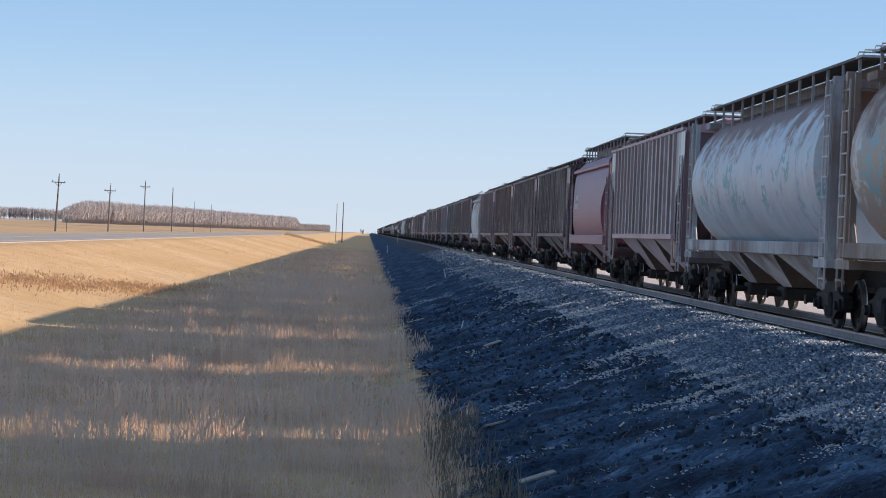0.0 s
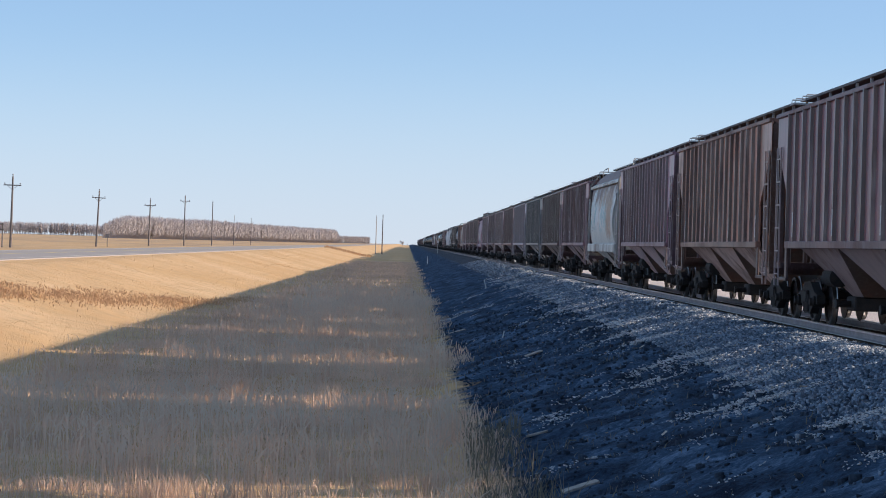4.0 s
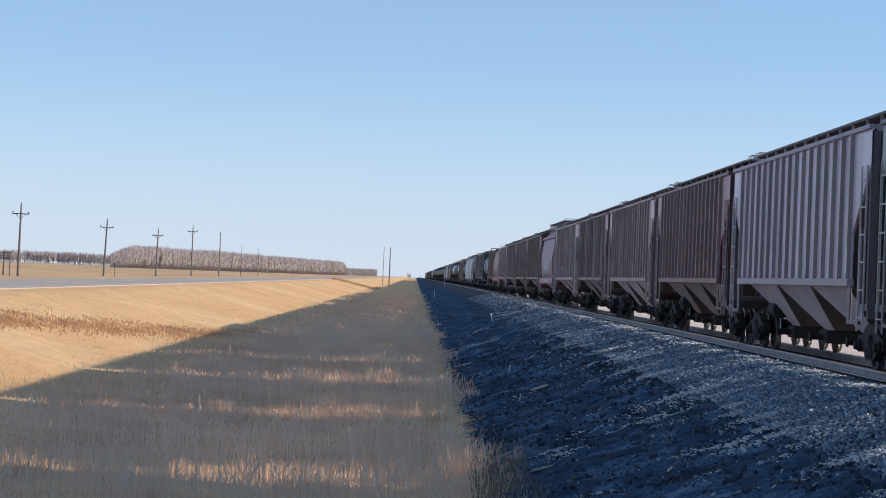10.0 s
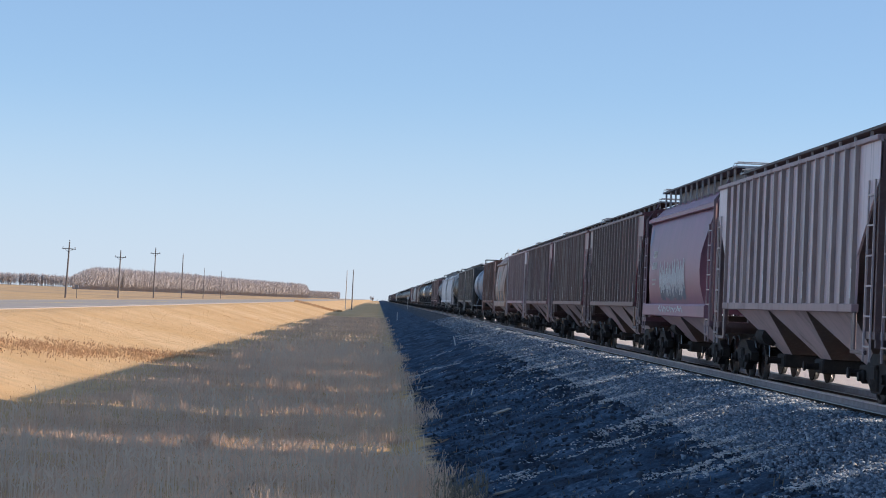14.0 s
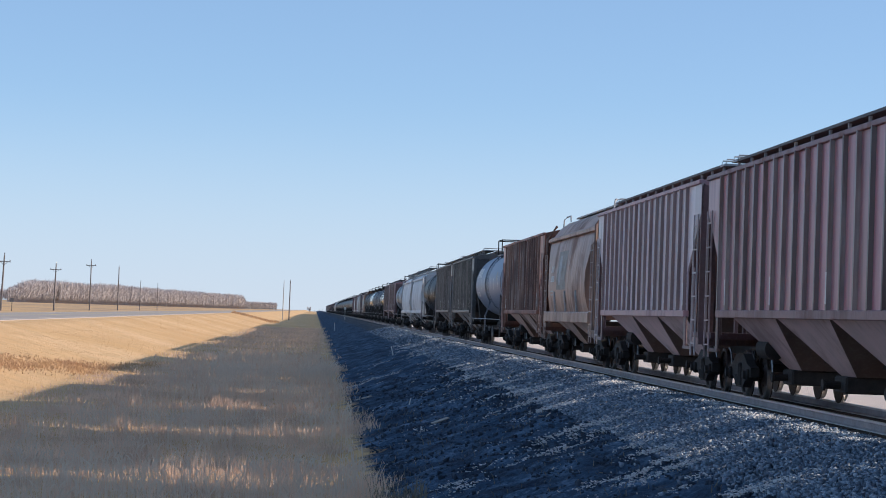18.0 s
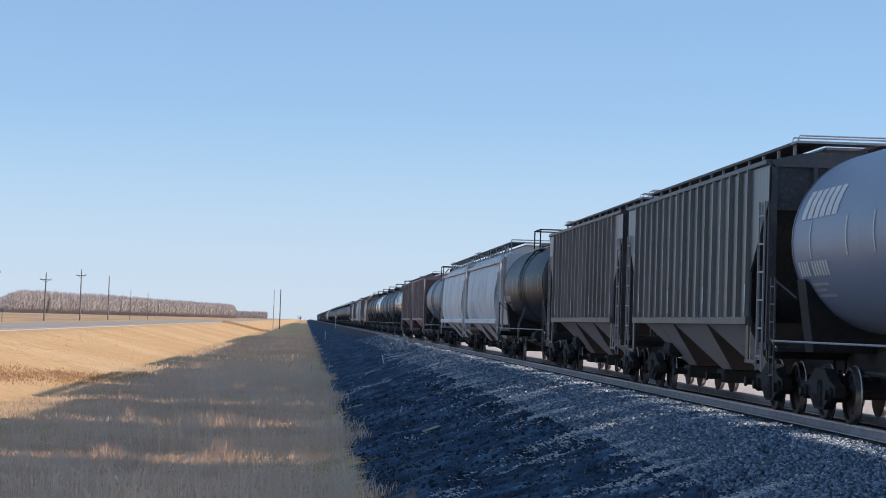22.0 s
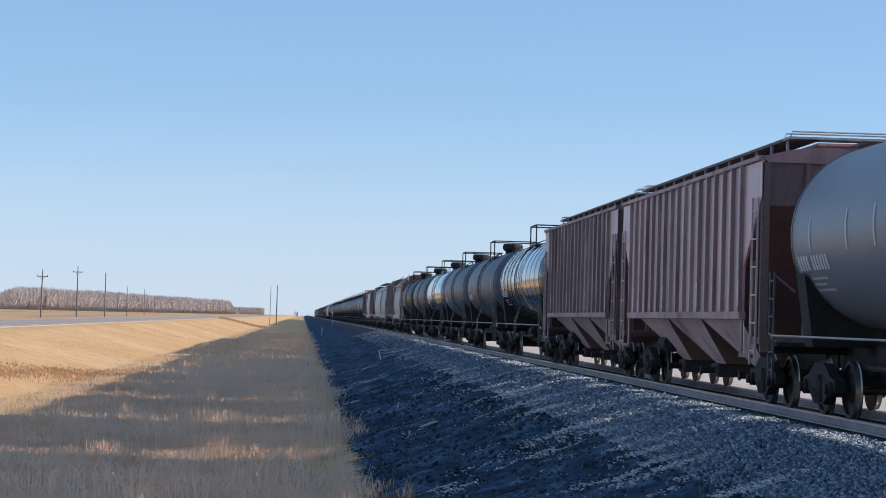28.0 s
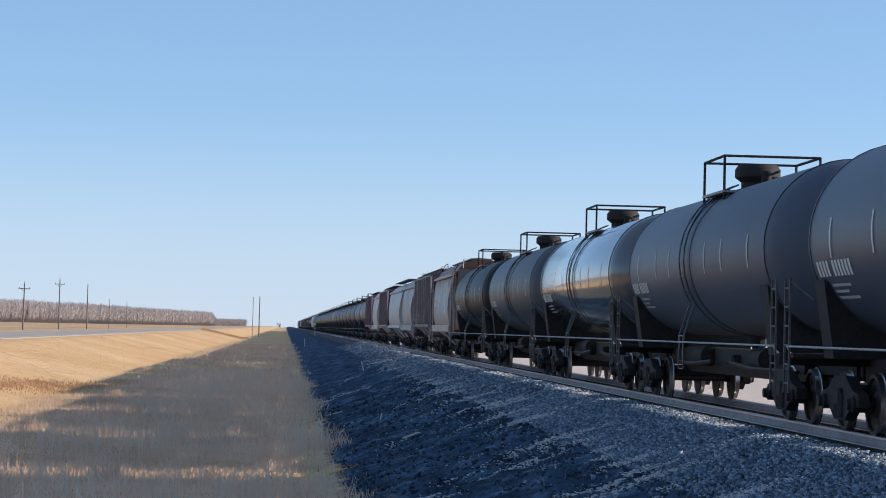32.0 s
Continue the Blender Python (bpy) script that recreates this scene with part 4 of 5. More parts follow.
    part("manway_dome", bm, STEEL_DARK, car, smooth=True)
    for s in (-1, 1):
        part("platform", box(fresh(), s * 0.6, s * 0.98, -1.1, 1.1, top - 0.2, top - 0.15), STEEL_GALV, car)
    zr = top + 0.52
    for y in (-1.05, 1.05):
        for x in (-0.95, 0.95):
            part("railing_post", tube(fresh(), [(x, y, top - 0.34), (x, y, zr)], 0.028, 6), STEEL_DARK, car)
        part("end_railing", tube(fresh(), [(-0.95, y, zr), (0.95, y, zr)], 0.028, 6), STEEL_DARK, car)
    for x in (-0.95, 0.95):
        part("side_railing", tube(fresh(), [(x, -1.05, zr), (x, 1.05, zr)], 0.028, 6), STEEL_DARK, car)
    bm = fresh()
    turned(bm, [(1.0, 0.12), (1.2, 0.12), (1.25, 0.2), (1.46, 0.2)], 12, along_z)
    box(bm, -0.6, 0.6, -0.35, 0.35, 0.85, 1.05, 0.04)
    part("bottom_outlet", bm, STEEL_DARK, car)
    bm = fresh()                                      # brake beam and piping slung below the shell
    prism(bm, [(-0.3, 0.62), (0.3, 0.62), (0.42, 0.8), (0.42, 1.16), (-0.42, 1.16), (-0.42, 0.8)], lambda u, v, w: (u, w, v), -half + 3.2, half - 3.2)
    bmesh.ops.recalc_face_normals(bm, faces=bm.faces)
    part("brake_beam", bm, STEEL_DARK, car)
    for k in (-1, 1):
        part("train_pipe", tube(fresh(), [(-0.75, k * 1.0, 0.9), (-0.75, k * 3.0, 0.82), (-0.6, k * (half - 3.0), 0.82)], 0.045, 6), WHEEL_STEEL, car)
    if not lite:
        for k in (-1, 1):
            bm = fresh()
            turned(bm, [(-0.55, 0.05), (-0.5, 0.22), (0.5, 0.22), (0.55, 0.05)], 12, lambda a, u, v: (-0.5 + u, k * 2.9 + a, 1.0 + v))
            part("air_reservoir", bm, STEEL_DARK, car, smooth=True)
    if marks:
        lettering(car, r, zc, e, logo, rings > 0)
    end_gear(car, half, lite)
    for y in (-1, 1):
        add_truck(car, y * (half - 2.05), truck)
    return car


def plate_on_tank(bm, r, zc, y0, y1, z0, z1, s):
    """A thin curved plate on the shell."""
    steps = 3
    rows = []
    for k in range(steps + 1):
        z = z0 + k * (z1 - z0) / steps
        x = s * (math.sqrt(max(r * r - (z - zc) ** 2, 0.01)) + 0.008)
        rows.append((bm.verts.new((x, y0, z)), bm.verts.new((x, y1, z))))
    for a, b in zip(rows, rows[1:]):
        f = (a[0], a[1], b[1], b[0])
        bm.faces.new(f if s > 0 else f[::-1])
    return bm


def lettering(car, r, zc, e, logo, stripe):
    """Blocks in place of reporting marks, data lines and panels on both sides."""
    for s in (-1, 1):
        start = -s * (e - 1.15)                    # the marks stand at the car's far end on either side
        way = s
        for k in range(10):
            y = start + way * (k * 0.19 + (0.16 if k > 3 else 0))
            bm = fresh()
            plate_on_tank(bm, r, zc, min(y, y + way * 0.12), max(y, y + way * 0.12), 2.34, 2.57, s)
            part("mark_block", bm, WHITE_PAINT, car)
        for w, z in ((1.1, 2.19), (0.8, 2.1), (1.2, 2.01)):
            bm = fresh()
            y = start + way * 0.5
            plate_on_tank(bm, r, zc, min(y, y + way * w), max(y, y + way * w), z, z + 0.04, s)
            part("data_line", bm, PALE_LETTER, car)
        if logo:
            for k in range(6):
                bm = fresh()
                y = start + way * (0.2 + k * 0.42)
                plate_on_tank(bm, r, zc, min(y, y + way * 0.33), max(y, y + way * 0.33), 3.25, 3.72, s)
                part("logo_block", bm, WHITE_PAINT, car)
        if logo:
            part("placard", plate_on_tank(fresh(), r + 0.004, zc, -e + 2.75, -e + 3.3, 3.0, 3.38, s), FADED_PANEL, car, "small pale yellowish placard")
        if stripe:
            bm = fresh()
            for k in range(10):
                z, y = 1.72 + k * 0.09, -1.0 - s * 0.0 - (9 - k) * 0.1
                plate_on_tank(bm, r, zc, y, y + 0.3, z, z + 0.09, s)
            part("yellow_stripe", bm, YELLOW_PAINT, car, "slanted yellow stripe")
        for y in (-e + 2.2, -e + 4.6, e - 4.6, e - 2.2, -2.0, 2.0):
            bm = fresh()
            plate_on_tank(bm, r + 0.006, zc, y, y + 0.07, 2.6, 3.2, s)
            part("reflector_strip", bm, WHITE_PAINT, car)


# ---- the cars in their order ----
truck_proto, wheelsets = build_truck()

# kind, colour (r, g, b), rustiness, words for the label
CARS = [
    ("R", (0.165, 0.113, 0.125), 0.5, "weathered brown"), ("R", (0.218, 0.208, 0.199), 0.5, "dusty grey"),
    ("B", (0.46, 0.37, 0.29), 0.66, "rust-streaked tan brown"), ("B", (0.66, 0.73, 0.78), 0.62, "rust-stained blue grey"),
    ("R", (0.517, 0.508, 0.508), 0.3, "pale grey"), ("C", (0.36, 0.145, 0.19), 0.2, "faded maroon red"),
    ("R", (0.078, 0.057, 0.067), 0.5, "dark brown"), ("R", (0.131, 0.073, 0.087), 0.5, "dull maroon"),
    ("R", (0.246, 0.157, 0.118), 0.6, "rusty brown"), ("R", (0.233, 0.180, 0.222), 0.45, "pinkish grey"),
    ("C", (0.688, 0.722, 0.688), 0.66, "pale grey-green rust-streaked"), ("R", (0.261, 0.192, 0.222), 0.55, "faded pinkish brown"),
    ("R", (0.062, 0.018, 0.028), 0.15, "dark maroon"), ("R", (0.080, 0.150, 0.165), 0.12, "dark teal grey"),
    ("R", (0.33, 0.42, 0.46), 0.12, "pale blue grey"), ("R", (0.130, 0.036, 0.055), 0.15, "deep maroon"),
    ("R", (0.358, 0.339, 0.330), 0.4, "light grey"), ("R", (0.180, 0.141, 0.171), 0.5, "brownish grey"),
    ("R", (0.391, 0.401, 0.391), 0.4, "light grey-green"), ("C", (0.355, 0.159, 0.235), 0.2, "faded pinkish red"),
    ("R", (0.100, 0.032, 0.044), 0.25, "dark maroon"), ("R", (0.140, 0.055, 0.062), 0.3, "maroon brown"),
    ("R", (0.205, 0.125, 0.140), 0.5, "faded maroon"), ("R", (0.50, 0.43, 0.42), 0.35, "dusty pale grey"),
    ("C", (0.50, 0.30, 0.215), 0.6, "rust-washed tan"), ("R", (0.36, 0.17, 0.11), 0.75, "rusty orange brown"),
    ("T", (0.22, 0.27, 0.37), 0.12, "blue grey"), ("R", (0.032, 0.055, 0.052), 0.25, "dark green"),
    ("R", (0.05, 0.047, 0.045), 0.3, "dark green-brown"), ("T", (0.004, 0.005, 0.009), 0.05, "glossy black"),
    ("L", (0.70, 0.71, 0.73), 0.16, "pale grey"), ("L", (0.800, 0.800, 0.800), 0.16, "off-white"),
    ("T", (0.19, 0.215, 0.25), 0.2, "slate grey"), ("R", (0.36, 0.285, 0.265), 0.5, "dusty pinkish brown"),
    ("R", (0.20, 0.145, 0.15), 0.5, "dusty maroon"), ("T", (0.03, 0.034, 0.038), 0.1, "shiny black ring-seamed"),
    ("T", (0.080, 0.095, 0.126), 0.15, "dull blue-black"), ("T", (0.090, 0.106, 0.138), 0.15, "sooty blue grey"),
    ("T", (0.08, 0.088, 0.096), 0.12, "shiny steel grey"), ("T", (0.085, 0.095, 0.105), 0.3, "dusty grey"),
    ("T", (0.017, 0.017, 0.018), 0.25, "black"), ("C", (0.470, 0.347, 0.280), 0.5, "tan"),
    ("R", (0.128, 0.101, 0.121), 0.5, "dark brown"), ("C", (0.381, 0.353, 0.334), 0.5, "dusty grey-brown"),
    ("L", (0.490, 0.499, 0.499), 0.35, "pale grey"), ("R", (0.306, 0.288, 0.278), 0.4, "grey"),
    ("C", (0.605, 0.549, 0.511), 0.4, "pale tan"), ("R", (0.319, 0.264, 0.299), 0.5, "tan brown"),
]
FAR_COLOURS = [("T", (0.028, 0.029, 0.032), 0.2, "sooty black"), ("T", (0.110, 0.121, 0.127), 0.2, "steel grey"), ("T", (0.017, 0.017, 0.018), 0.2, "black"),
               ("R", (0.142, 0.092, 0.109), 0.5, "maroon"), ("R", (0.389, 0.389, 0.380), 0.4, "grey"), ("C", (0.563, 0.545, 0.517), 0.4, "pale grey"),
               ("R", (0.127, 0.118, 0.113), 0.5, "dark brown"), ("L", (0.581, 0.581, 0.581), 0.16, "off-white")]
rng = random.Random(5)
for k in range(22):
    CARS.append(FAR_COLOURS[rng.choice((0, 0, 1, 2))])
while len(CARS) < 118:
    CARS.append(FAR_COLOURS[rng.choice((0, 1, 2, 3, 3, 4, 4, 5, 6, 7))])

# where the far end of each car of the first stretch stands at the start
GAPS = [38.4, 56.6, 74.9, 89.4, 107.6, 125.2, 143.6, 161.8, 176.3, 193.8, 211.4, 229.5, 247.5, 265.3, 284.3, 301.7, 319.7, 334.2, 351.9, 370.2,
        388.2, 406.2, 420.8, 438.2, 455.9, 474.0, 492.2, 510.5, 531.0, 550.9, 569.4, 587.7, 605.6, 624.0, 642.0, 660.2, 678.5, 696.3, 714.5, 729.2]
KIND_WORDS = {"R": "ribbed covered hopper car on the track", "C": "smooth curved hopper car on the track",
              "L": "long smooth hopper car on the track", "B": "round-bodied hopper car on the track", "T": "tank car with railed platform on the track"}
NEAR = 43
SCRAWLED = {2: PATCHED, 3: PATCHED, 10: PATCHED, 30: SCRAWL_DARK, 31: SCRAWL_DARK}
protos = {}


def prototype(kind, lite, rings, logo, raised=False, badge=False):
    key = (kind, lite, rings, logo, raised, badge)
    if key not in protos:
        if kind == "R":
            protos[key] = ribbed_hopper(lite, truck_proto)
        elif kind == "B":
            protos[key] = barrel_hopper(lite, truck_proto)
        elif kind == "T":
            protos[key] = tank_car(lite, truck_proto, marks=not lite, belt=rings == 0, rings=rings, logo=logo)
        else:
            protos[key] = curved_hopper(kind, lite, truck_proto, raised, badge)
        return protos[key]
    return copy_thing(protos[key], Matrix())


# shade put into the ends' and coamings' colour; frames darker, worn ladders paler
# ribs darkened and side sheets lightened to paint in the side's shade and sheen
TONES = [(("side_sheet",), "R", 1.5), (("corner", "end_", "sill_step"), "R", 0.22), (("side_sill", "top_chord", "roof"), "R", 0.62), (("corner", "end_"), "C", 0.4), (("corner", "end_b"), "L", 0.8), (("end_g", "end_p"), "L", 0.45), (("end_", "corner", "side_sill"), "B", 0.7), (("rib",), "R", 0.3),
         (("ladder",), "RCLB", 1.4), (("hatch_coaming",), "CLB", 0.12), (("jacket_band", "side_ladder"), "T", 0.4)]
LIFT = {"R": 1.25, "B": 1.0, "C": 1.0, "L": 1.0, "T": 1.0}
train = []
end = GAPS[0] - LEN["B"] - 2 * LEN["R"]
for k, (kind, colour, rust, words) in enumerate(CARS):
    near_end = end
    end = GAPS[k - 2] if 2 <= k < len(GAPS) + 2 else end + LEN[kind]
    rings = 9 if words.startswith("shiny black") else 0
    car = prototype(kind, k >= NEAR, rings, words == "blue grey", words.startswith("faded") and kind == "C", words == "rust-washed tan")
    bay_tone = 2.0 if k == 20 else rng.uniform(1.1, 1.7) * (1.0 if max(colour) > 0.14 else 0.75)
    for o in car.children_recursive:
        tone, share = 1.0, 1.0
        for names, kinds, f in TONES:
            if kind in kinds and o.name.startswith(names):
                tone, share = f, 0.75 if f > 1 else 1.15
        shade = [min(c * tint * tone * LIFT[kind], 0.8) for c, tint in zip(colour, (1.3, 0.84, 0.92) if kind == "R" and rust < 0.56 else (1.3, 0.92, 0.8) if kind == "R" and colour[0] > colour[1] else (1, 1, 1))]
        # slope sheets face down: their shade is put in as a much darker colour
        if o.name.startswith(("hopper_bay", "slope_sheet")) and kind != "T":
            dust_shade = bay_tone if o.name.startswith("hopper_bay") else 0.2
            shade = [min(0.4 * c * dust_shade + 0.6 * d * dust_shade, 0.75) for c, d in zip(shade, (0.47, 0.42, 0.40) if o.name.startswith("hopper_bay") else (0.40, 0.27, 0.20))]
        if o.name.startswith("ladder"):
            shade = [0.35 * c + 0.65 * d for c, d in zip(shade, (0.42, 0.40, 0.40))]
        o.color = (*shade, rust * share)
    coat = SHINY_TANK if words.startswith("shiny") else BLACK_TANK if words == "glossy black" else MATT_TANK if words in ("blue grey", "slate grey") or kind == "T" and k >= NEAR else None
    if coat:
        for o in car.children_recursive:
            if o.name.startswith(("tank_shell", "jacket_band")):
                o.material_slots[0].link = "OBJECT"
                o.material_slots[0].material = coat
                if words.startswith("shiny"):
                    o.color = (*colour, rust)
    if words == "rusty orange brown":          # a car with a bare roof
        for o in [o for o in car.children_recursive if o.name.startswith(("walk_bracket", "running_board", "end_walk", "roof_grab_rail", "roof_hatch"))]:
            bpy.data.objects.remove(o)
    if words == "faded pinkish red":
        sprayed(car, LEN["C"] / 2 - 0.5)
    if k in SCRAWLED:
        for o in car.children_recursive:
            if o.name.startswith("body_"):
                o.material_slots[0].link = "OBJECT"
                o.material_slots[0].material = SCRAWLED[k]
    tagged(car, words + " " + KIND_WORDS[kind], "tank car" if kind == "T" else "hopper car", group="cars of the freight train")
    train.append((car, (near_end + end) / 2))
for o in list(truck_proto.children_recursive) + [truck_proto]:
    bpy.data.objects.remove(o)


# ---- ties ----
def build_ties():
    track = new("track_ties")
    tagged(track, "row of oiled wooden ties bedded in grey ballast", "ties", kind="structure")
    bm = fresh()
    box(bm, -1.29, 1.29, -0.115, 0.115, -0.36, -0.175, 0.012)
    first = part("tie", bm, TIE_WOOD, track)
    for k in range(250):
        ob = first if k == 0 else new("tie", first.data)
        ob.parent = track
        ob.matrix_basis = pose(TRACK_X + rng.uniform(-0.03, 0.03), 24 + k * 0.53, rng.uniform(-0.006, 0.004), 0, 0, rng.uniform(-1, 1))


build_ties()


# ---- grass, stones and litter ----
gen = np.random.default_rng(11)


def scatter(n, x0, x1, y0, y1, clump=0.0, size=1.6):
    """n random places on the ground, gathered into patches as far as clump says."""
    x, y = gen.uniform(x0, x1, n), gen.uniform(y0, y1, n)
    if clump:
        f = np.sin(x / size + 1.7 * np.sin(y / (size * 1.9))) * np.sin(y / (size * 1.3) + 1.1 * np.sin(x / (size * 0.8)))
        keep = gen.uniform(0, 1, n) < 1 - clump * (0.5 - 0.5 * f)
        x, y = x[keep], y[keep]
    return x, y


def blades(x, y, height, width, lean=0.35, droop=0.3):
    """Tapered bent blades standing on the ground: five corners and three triangles each."""
    n = len(x)
    z = ground_z(x, y) - 0.02
    swell = 0.75 + 0.5 * (np.sin(x * 1.1 + 1.3 * np.sin(y * 0.7)) * np.sin(y * 0.9 + np.sin(x * 1.7))) ** 2
    h = height * swell * gen.uniform(0.5, 1.35, n)
    a = gen.uniform(0, math.tau, n)
    w = width * gen.uniform(0.6, 1.3, n) / 2
    wx, wy = np.cos(a) * w, np.sin(a) * w * 0.6
    d = gen.uniform(0, math.tau, n)
    lx, ly = np.cos(d) * h * lean * gen.uniform(0.1, 1, n), np.sin(d) * h * lean * gen.uniform(0.1, 1, n)
    v = np.empty((n, 5, 3), dtype=np.float32)
    v[:, 0] = np.stack([x - wx, y - wy, z], 1)
    v[:, 1] = np.stack([x + wx, y + wy, z], 1)
    v[:, 2] = np.stack([x - wx * 0.8 + lx * 0.35, y - wy * 0.8 + ly * 0.35, z + h * 0.55], 1)
    v[:, 3] = np.stack([x + wx * 0.8 + lx * 0.35, y + wy * 0.8 + ly * 0.35, z + h * 0.55], 1)
    v[:, 4] = np.stack([x + lx, y + ly, z + h * (1 - droop * gen.uniform(0, 0.6, n))], 1)
    k = np.arange(n)[:, None] * 5
    f = np.concatenate([k + np.array([[0, 1, 3]]), k + np.array([[0, 3, 2]]), k + np.array([[2, 3, 4]])], axis=1).reshape(-1, 3)
    return v.reshape(-1, 3), f


def field(name, mat, label, category, sets):
    vs, fs, base = [], [], 0
    for v, f in sets:
        vs.append(v)
        fs.append(f + base)
        base += len(v)
    ob = raw(name, np.concatenate(vs), np.concatenate(fs), mat)
    return tagged(ob, label, category, kind="stuff")


def edge_keep(x, y, edge=1.15):
    """Drops blades past the wandering border of the cinder bank."""
    keep = x < edge + 0.4 * np.sin(y * 0.21) + 0.2 * np.sin(y * 0.9) + 0.75 * value_noise(y * 0 + 3.3, y, 2.2) + gen.normal(0, 0.25, len(x))
    keep &= x > -8.2 - 2.6 * gen.uniform(0, 1, len(x)) ** 1.5
    return x[keep], y[keep]


def stalk_rows(rows):
    """Stalks gathered in loose rows across the ditch, denser in some tufts."""
    xs, ys = [], []
    for y, spread, n, x0, x1 in rows:
        x = gen.uniform(x0, x1, n)
        tuft = 0.5 + 0.5 * np.sin(x * 2.3 + y) * np.sin(x * 0.9 + 2 * y)
        x = x[gen.uniform(0, 1, n) < 0.15 + 0.85 * tuft]
        xs.append(x + gen.normal(0, 0.1, len(x)))
        ys.append(y + gen.normal(0, spread, len(x)))
    return np.concatenate(xs), np.concatenate(ys)


def plumes(x, y, height, head=0.16, width=0.03):
    """Stems that end in a bent feathery head: nine corners and seven triangles each."""
    n = len(x)
    z = ground_z(x, y) - 0.02
    h = height * gen.uniform(0.6, 1.25, n)
    d = gen.uniform(0, math.tau, n)
    bend = gen.uniform(0.0, 0.22, n) ** 1.3 * h
    dx, dy = np.cos(d), np.sin(d)
    long = head * gen.uniform(0.6, 1.5, n)
    v = np.empty((n, 9, 3), dtype=np.float32)
    for k, (up, out, tip, w) in enumerate(((0, 0, 0, 0.2), (0.55, 0.25, 0, 0.18), (1.0, 0.8, 0, 0.35), (1.0, 0.95, 0.55, 1.0))):
        px, py, pz = x + dx * bend * out + dx * long * tip * 0.4, y + dy * bend * out, z + h * up + long * tip * 0.75
        wide = width * w / 2
        v[:, 2 * k] = np.stack([px - wide, py, pz], 1)
        v[:, 2 * k + 1] = np.stack([px + wide, py, pz], 1)
    v[:, 8] = np.stack([x + dx * (bend + long * 0.9), y + dy * bend, z + h + long * gen.uniform(0.35, 1.0, n)], 1)
    k = np.arange(n)[:, None] * 9
    f = [k + np.array([[2 * i, 2 * i + 1, 2 * i + 3]]) for i in range(3)] + [k + np.array([[2 * i, 2 * i + 3, 2 * i + 2]]) for i in range(3)] + [k + np.array([[6, 7, 8]])]
    return v.reshape(-1, 3), np.concatenate(f, axis=1).reshape(-1, 3)


def tufts(n, x0, x1, y0, y1, least, most, spread):
    """Places gathered in round tufts."""
    xs, ys = [], []
    for _ in range(n):
        cx, cy, k = gen.uniform(x0, x1), gen.uniform(y0, y1), int(gen.uniform(least, most))
        xs.append(cx + gen.normal(0, spread, k))
        ys.append(cy + gen.normal(0, spread, k))
    return edge_keep(np.concatenate(xs), np.concatenate(ys))


field("ditch_grass", DITCH_GRASS, "tall dry grey-tan grass in the railway ditch", "grass", [
    blades(*edge_keep(*scatter(12000, -11, 1.9, -6, 18, 0.5)), 0.22, 0.02, 0.7),
    blades(*edge_keep(*scatter(105000, -11, 1.9, 18, 60, 0.6)), 0.20, 0.016, 0.7),
    blades(*tufts(190, -9, 1.4, 22, 75, 30, 90, 0.17), 0.48, 0.013, 0.45),
    blades(*edge_keep(*scatter(85000, -11, 1.9, 60, 140, 0.6, 2.5)), 0.22, 0.025, 0.7),
    blades(*tufts(210, -8, 1.2, 75, 170, 25, 60, 0.25), 0.5, 0.022, 0.4),
    blades(*edge_keep(*scatter(45000, -11, 1.9, 140, 420, 0.6, 5)), 0.28, 0.05, 0.6)])
field("seed_stalks", STALK, "pale dry seed stalks standing above the grass", "dry stalks", [
    plumes(*edge_keep(*scatter(500, -11, 1.4, 22, 60, 1.0, 0.8)), 0.45, 0.15, 0.02),
    plumes(*tufts(110, -10, 1.2, 24, 62, 5, 16, 0.16), 0.55, 0.17, 0.022),
    plumes(*stalk_rows(((39.5, 1.8, 1300, -9.5, 0.9), (32.5, 1.6, 800, -7, 1.0), (59, 2.0, 700, -6, 1.1), (84, 3, 600, -5, 1.2))), 0.74, 0.2, 0.03),
    plumes(*tufts(120, -7, 1.0, 62, 150, 5, 16, 0.22), 0.55, 0.2, 0.034),
    plumes(*stalk_rows(((108, 3.5, 1200, -5.5, 1.0), (135, 5, 700, -6, 0.8))), 0.7, 0.24, 0.045)])
field("feather_reeds", STALK, "taller pale reeds with drooping dry heads", "reeds", [
    plumes(*tufts(14, -9, 0.8, 38, 43, 2, 5, 0.08), 0.74, 0.28, 0.036), plumes(*tufts(8, -7, 0.6, 58, 64, 2, 5, 0.1), 0.75, 0.28, 0.04)])
field("verge_grass", GOLD_GRASS, "short golden dry grass on the road verge", "grass", [
    blades(*scatter(60000, -20.2, -8.5, 25, 140, 0.5, 2), 0.06, 0.014, 0.9),
    blades(*scatter(24000, -20.2, -8.0, 140, 520, 0.5, 4), 0.07, 0.035, 0.9)])


def weed_band():
    t = gen.uniform(-0.35, 1.0, 12000)
    x = -17.2 + 8.2 * t + gen.normal(0, 0.3, len(t))
    y = 82 + 46 * t + gen.normal(0, 4.2, len(t)) + 2.0 * np.sin(t * 23)
    t2 = gen.uniform(0, 1, 2500)
    x2, y2 = -18.6 + 3.5 * t2, 78 + gen.normal(0, 5, len(t2))
    x3, y3 = gen.uniform(-20.5, -9, 2500), gen.normal(562, 6, 2500)
    return [blades(x, y, 0.17, 0.045, 1.0), blades(x2, y2, 0.2, 0.035, 0.8), blades(x3, y3, 0.5, 0.16, 0.5)]


